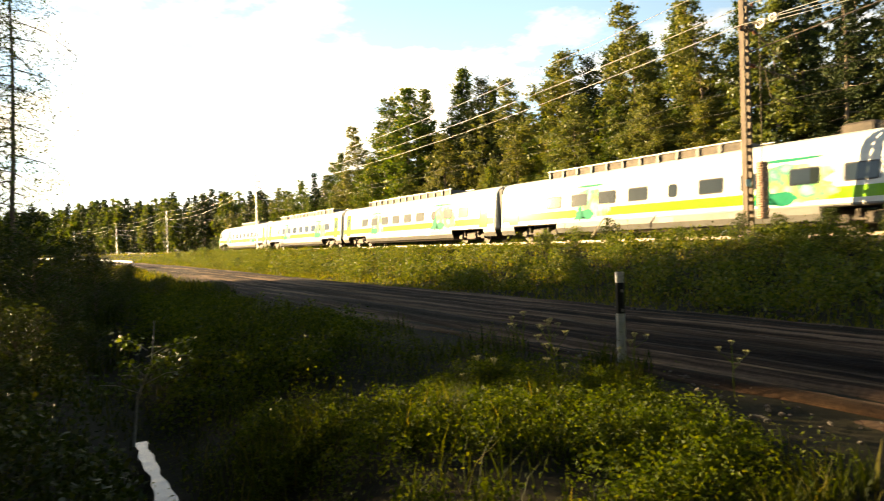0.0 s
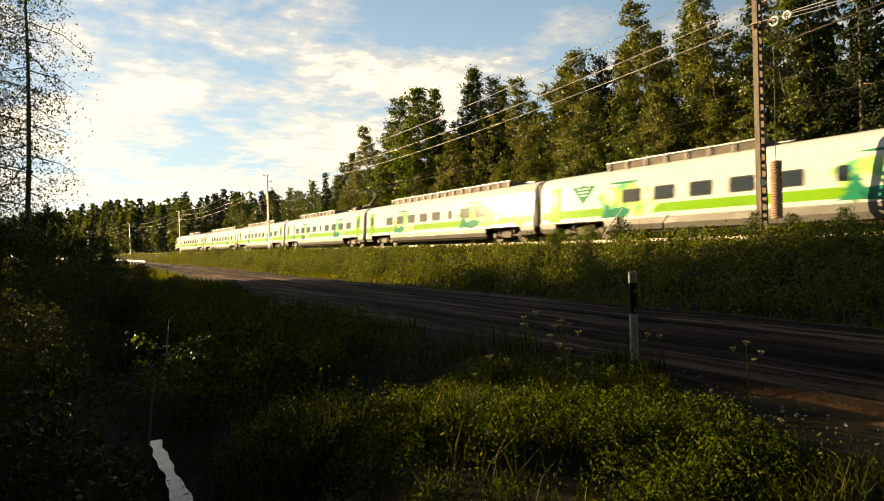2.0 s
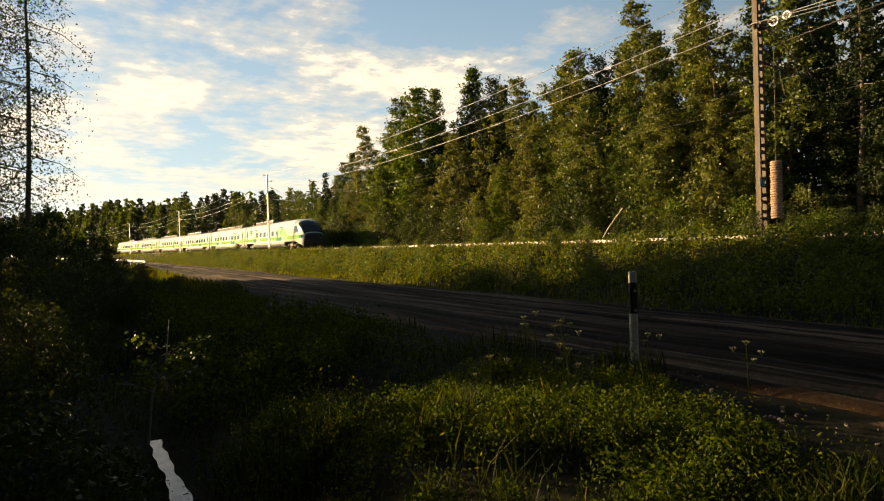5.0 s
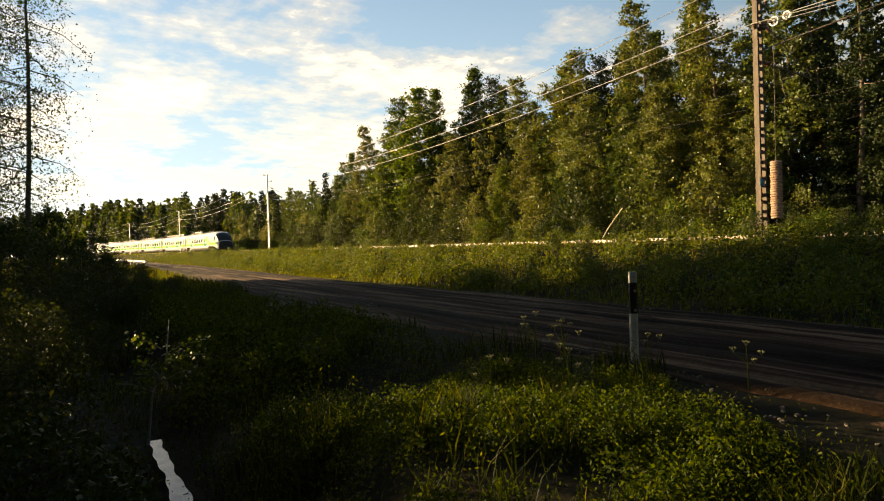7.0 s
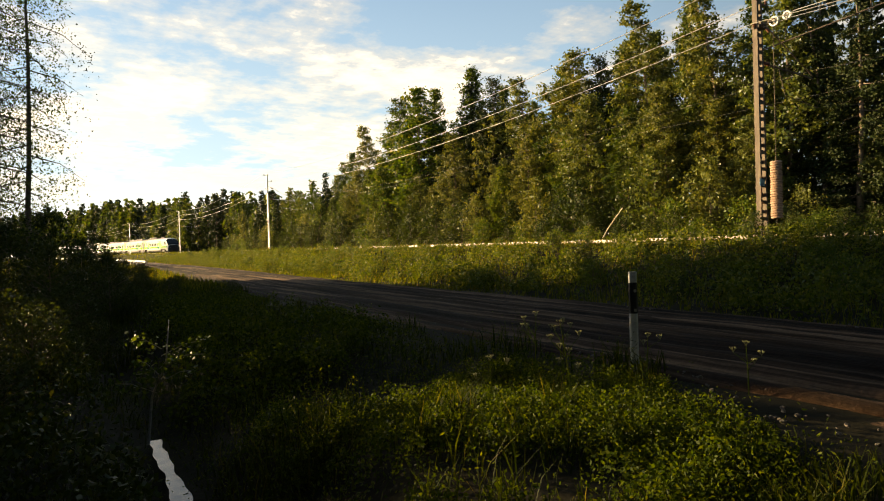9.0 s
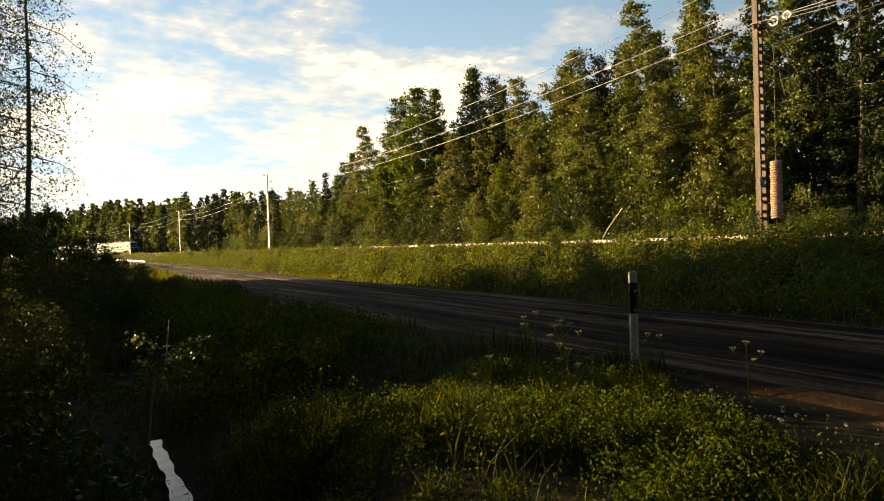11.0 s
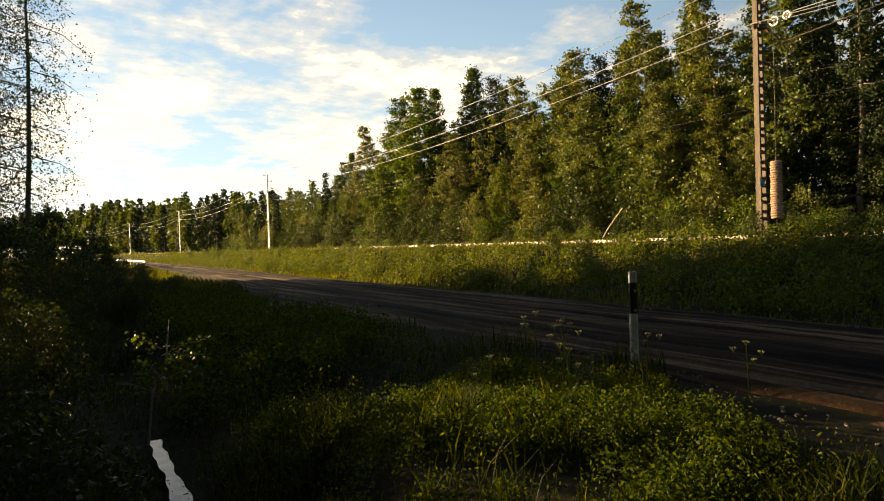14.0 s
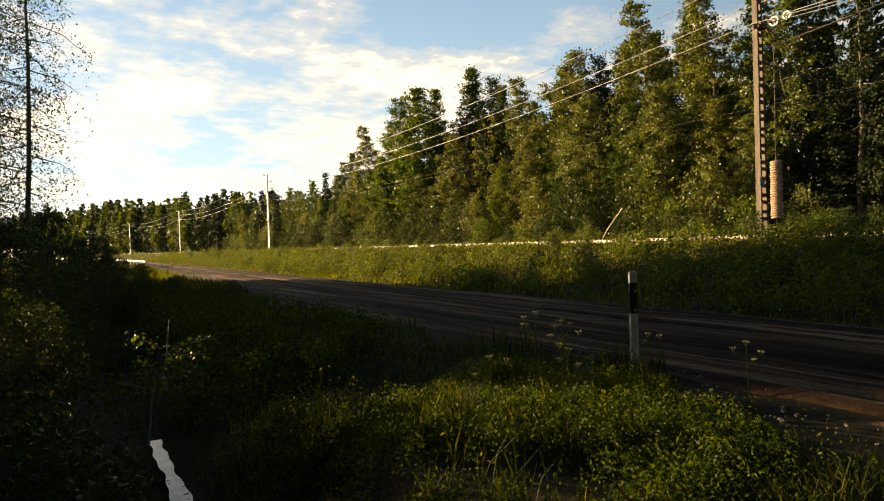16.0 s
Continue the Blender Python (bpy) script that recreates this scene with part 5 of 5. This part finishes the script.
def stones():
    """Loose stones along the road's edges and on the shoulder."""
    rng = random.Random(77)
    meshes = []
    for k in range(4):
        bm = bmesh.new()
        bmesh.ops.create_icosphere(bm, subdivisions=1, radius=1.0)
        for v in bm.verts:
            v.co *= rng.uniform(0.7, 1.15)
            v.co.z *= 0.65
        me = bpy.data.meshes.new("stone")
        bm.to_mesh(me)
        bm.free()
        me.materials.append(STONE)
        meshes.append(me)
    for k in range(220):
        if k < 90:
            x, y, z = rng.uniform(4.2, 5.6), rng.uniform(1.4, 4.4), 0.19
            z = max(0.12, float(ground_z(x, y)) + 0.03)
        elif k < 160:
            y = 4 + 26 * rng.random() ** 1.6
            x, z = 5.25 + rng.gauss(0, 0.12), 0.20
        else:
            y = 5 + 30 * rng.random() ** 1.5
            x, z = 10.1 + rng.gauss(0, 0.15), 0.19
        r = rng.uniform(0.008, 0.03)
        o = new("stone", meshes[k % 4])
        o.matrix_basis = pose(x, y, z, rng.uniform(0, 40), 0, rng.uniform(0, 360)) @ Matrix.Diagonal((r, r * 1.2, r, 1))
        tagged(o, "small grey stone lying at the gravel road's edge", "stone", "stones at the roadside")


stones()


def guard_rail():
    g_rail = thing("guard_rail", "bright galvanised steel guard rail along the road bend", "guard rail")
    u = ROAD_L + 1.6
    ys = np.arange(66, 330, 4.0)
    prof = [(0, 0.44), (-0.04, 0.47), (-0.04, 0.50), (0, 0.53), (0, 0.56), (-0.04, 0.59), (-0.04, 0.62), (0, 0.65)]
    s = Shape()
    s.loft([[(u - float(bend(y)) + a, y, 0.24 + z) for a, z in prof] + [(u - float(bend(y)) + a + 0.02, y, 0.24 + z) for a, z in prof[::-1]] for y in ys])
    part("beam", s, GALVANISED, g_rail)
    post = Shape().box(0.02, 0.12, -0.05, 0.05, -0.5, 0.85, 0.01).mesh("post", GALVANISED)
    for y in ys[::1]:
        part("post", post, None, g_rail, at=Matrix.Translation((u - float(bend(y)), y, 0.0)))


guard_rail()


# ---- clouds ----
def cloud_material():
    m = bpy.data.materials.new("evening_cloud")
    m.use_nodes = True
    n = m.node_tree
    n.nodes.clear()
    out = n.nodes.new("ShaderNodeOutputMaterial")
    co = n.nodes.new("ShaderNodeTexCoord").outputs["Object"]
    unit = n.nodes.new("ShaderNodeVectorMath")
    unit.operation = "NORMALIZE"
    n.links.new(co, unit.inputs[0])
    xyz = n.nodes.new("ShaderNodeSeparateXYZ")
    n.links.new(unit.outputs[0], xyz.inputs[0])

    def calc(op, a, b, c=None):
        q = n.nodes.new("ShaderNodeMath")
        q.operation = op
        for sock, value in zip(q.inputs, (a, b, c)):
            if isinstance(value, bpy.types.NodeSocket):
                n.links.new(value, sock)
            elif value is not None:
                sock.default_value = value
        return q.outputs[0]
    up = calc("ADD", xyz.outputs[2], 0.10)
    flat = n.nodes.new("ShaderNodeCombineXYZ")
    n.links.new(calc("DIVIDE", xyz.outputs[0], up), flat.inputs[0])
    n.links.new(calc("DIVIDE", xyz.outputs[1], up), flat.inputs[1])
    big = noise_node(n, 0.9, 3, 0.5, flat.outputs[0])
    mid = noise_node(n, 2.4, 9, 0.60, flat.outputs[0], (1.0, 0.8, 1.0))
    fine = noise_node(n, 9.0, 6, 0.6, flat.outputs[0], (1.0, 1.3, 1.0))

    def towards(way):
        q = n.nodes.new("ShaderNodeVectorMath")
        q.operation = "DOT_PRODUCT"
        n.links.new(unit.outputs[0], q.inputs[0])
        q.inputs[1].default_value = way
        return q.outputs["Value"]
    amount = calc("ADD", calc("MULTIPLY", big.outputs[0], 0.8), calc("ADD", calc("MULTIPLY", mid.outputs[0], 0.9), calc("MULTIPLY", fine.outputs[0], 0.22)))
    # Thicker cloud on the open side, clear towards the forest and overhead.
    open_side = ramp_node(n, towards((0.10, 0.995, 0.0)), [(0.0, (0, 0, 0)), (0.62, (0.06, 0.06, 0.06)), (0.88, (0.13, 0.13, 0.13)), (1.0, (0.17, 0.17, 0.17))])
    high = ramp_node(n, xyz.outputs[2], [(0.0, (0, 0, 0)), (0.45, (0, 0, 0)), (0.75, (0.4, 0.4, 0.4))])
    amount = calc("SUBTRACT", calc("ADD", amount, open_side.outputs[0]), high.outputs[0])
    cover = ramp_node(n, calc("SUBTRACT", amount, 0.30), [(0.0, (0, 0, 0)), (0.70, (0, 0, 0)), (0.90, (0.97, 0.97, 0.97))])
    # A gap round the sun.
    gap = ramp_node(n, towards(SUN_DIR), [(0.0, (1, 1, 1)), (0.955, (1, 1, 1)), (0.985, (0, 0, 0))])
    low = ramp_node(n, xyz.outputs[2], [(0.0, (0.3, 0.3, 0.3)), (0.06, (0.6, 0.6, 0.6)), (0.14, (1, 1, 1))])
    thick = calc("MULTIPLY", cover.outputs[0], low.outputs[0])
    # Pale haze low in the sky, on the sunny side.
    haze = ramp_node(n, xyz.outputs[2], [(0.0, (0.95, 0.95, 0.95)), (0.15, (0.85, 0.85, 0.85)), (0.40, (0.60, 0.60, 0.60)), (0.62, (0, 0, 0))])
    sunny = ramp_node(n, calc("MULTIPLY_ADD", towards((SUN_DIR.x, SUN_DIR.y, 0.0)), 0.5, 0.5), [(0.0, (0.12, 0.12, 0.12)), (0.35, (0.45, 0.45, 0.45)), (0.60, (0.80, 0.80, 0.80)), (0.95, (0.9, 0.9, 0.9))])
    veil = calc("MULTIPLY", haze.outputs[0], sunny.outputs[0])
    fac = calc("MULTIPLY", calc("MAXIMUM", thick, veil), gap.outputs[0])
    tone = ramp_node(n, calc("ADD", fine.outputs[0], calc("MULTIPLY", mid.outputs[0], 0.5)), [(0.5, (0.80, 0.73, 0.63)), (0.9, (1.0, 0.91, 0.74))])
    blue = ramp_node(n, xyz.outputs[2], [(0.0, (0.92, 0.94, 0.86)), (0.12, (0.46, 0.66, 0.82)), (0.40, (0.28, 0.48, 0.74))])
    shade = mix_node(n, thick, blue.outputs[0], tone.outputs[0])
    em = n.nodes.new("ShaderNodeEmission")
    n.links.new(calc("MULTIPLY", sunny.outputs[0], 0.62), em.inputs[1])
    n.links.new(shade, em.inputs[0])
    tr = n.nodes.new("ShaderNodeBsdfTransparent")
    mix = n.nodes.new("ShaderNodeMixShader")
    n.links.new(fac, mix.inputs[0])
    n.links.new(tr.outputs[0], mix.inputs[1])
    n.links.new(em.outputs[0], mix.inputs[2])
    n.links.new(mix.outputs[0], out.inputs[0])
    return m


def build_clouds():
    s = Shape()
    rings = []
    for e in np.linspace(-2, 88, 24):
        r, z = 4200 * math.cos(radians(e)), 4200 * math.sin(radians(e))
        rings.append([(r * math.cos(a), r * math.sin(a), z) for a in np.linspace(0, 2 * math.pi, 65)[:-1]])
    s.loft(rings, True, False)
    return tagged(part("backdrop", s, cloud_material(), None, "", True), "thin bright evening clouds drifting in a blue sky", "clouds", kind="structure")


CLOUDS = build_clouds()


# ---- what moves ----
def car_pose(y):
    """A car whose middle is y metres along the track."""
    turn = math.degrees(math.atan2(max(0.0, y - BEND_Y), BEND_R))
    return Matrix.Translation(track_point(y, 0, RAIL_Z)) @ pose(0, 0, 0, 0, 0, turn)


def motions():
    # Way of the joint between the last car and the one before it, in metres along the track.
    way_t = [0.0, 0.5, 1.0, 1.5, 2.0, 2.5, 3.5, 4.2, 5.2, 6.5, 7.0, 9.0, 12.5, 16.0]
    way_y = [-18.3, -6.4, 6.2, 18.0, 30.65, 42.75, 67.0, 84.2, 108.5, 139.5, 151.5, 199.0, 280.0, 360.0]
    times = [0.5 * k for k in range(33)]
    for i, car in enumerate(TRAIN):
        off = -END_L / 2 if i == 0 else CAR_L * (i - 0.5) if i < 5 else CAR_L * 4 + END_L / 2
        rows = []
        for t in times:
            y = float(np.interp(t, way_t, way_y)) + off
            m = car_pose(y)
            if i == 5:
                m = m @ pose(0, 0, 0, 0, 0, 180)
            rows.append((t, m))
        walk(car, rows)
    # The wind bends the tall trees at the forest edge a little.
    rng = random.Random(8)
    for ob, x, y, z, turn in SWAYING:
        a, b, c = rng.uniform(0, 6.28), rng.uniform(0.9, 1.5), rng.uniform(0.15, 0.45)
        walk(ob, [(t, Matrix.Translation((x, y, z)) @ pose(0, 0, 0, 0.25 * c * math.sin(b * t + 1), c * math.sin(b * t + a), 0) @ pose(0, 0, 0, 0, 0, turn)) for t in range(17)])
    walk(CLOUDS, [(t, pose(0, 0, 0, 0, 0, -0.045 * t)) for t in (0.0, 8.0, 16.0)])


motions()
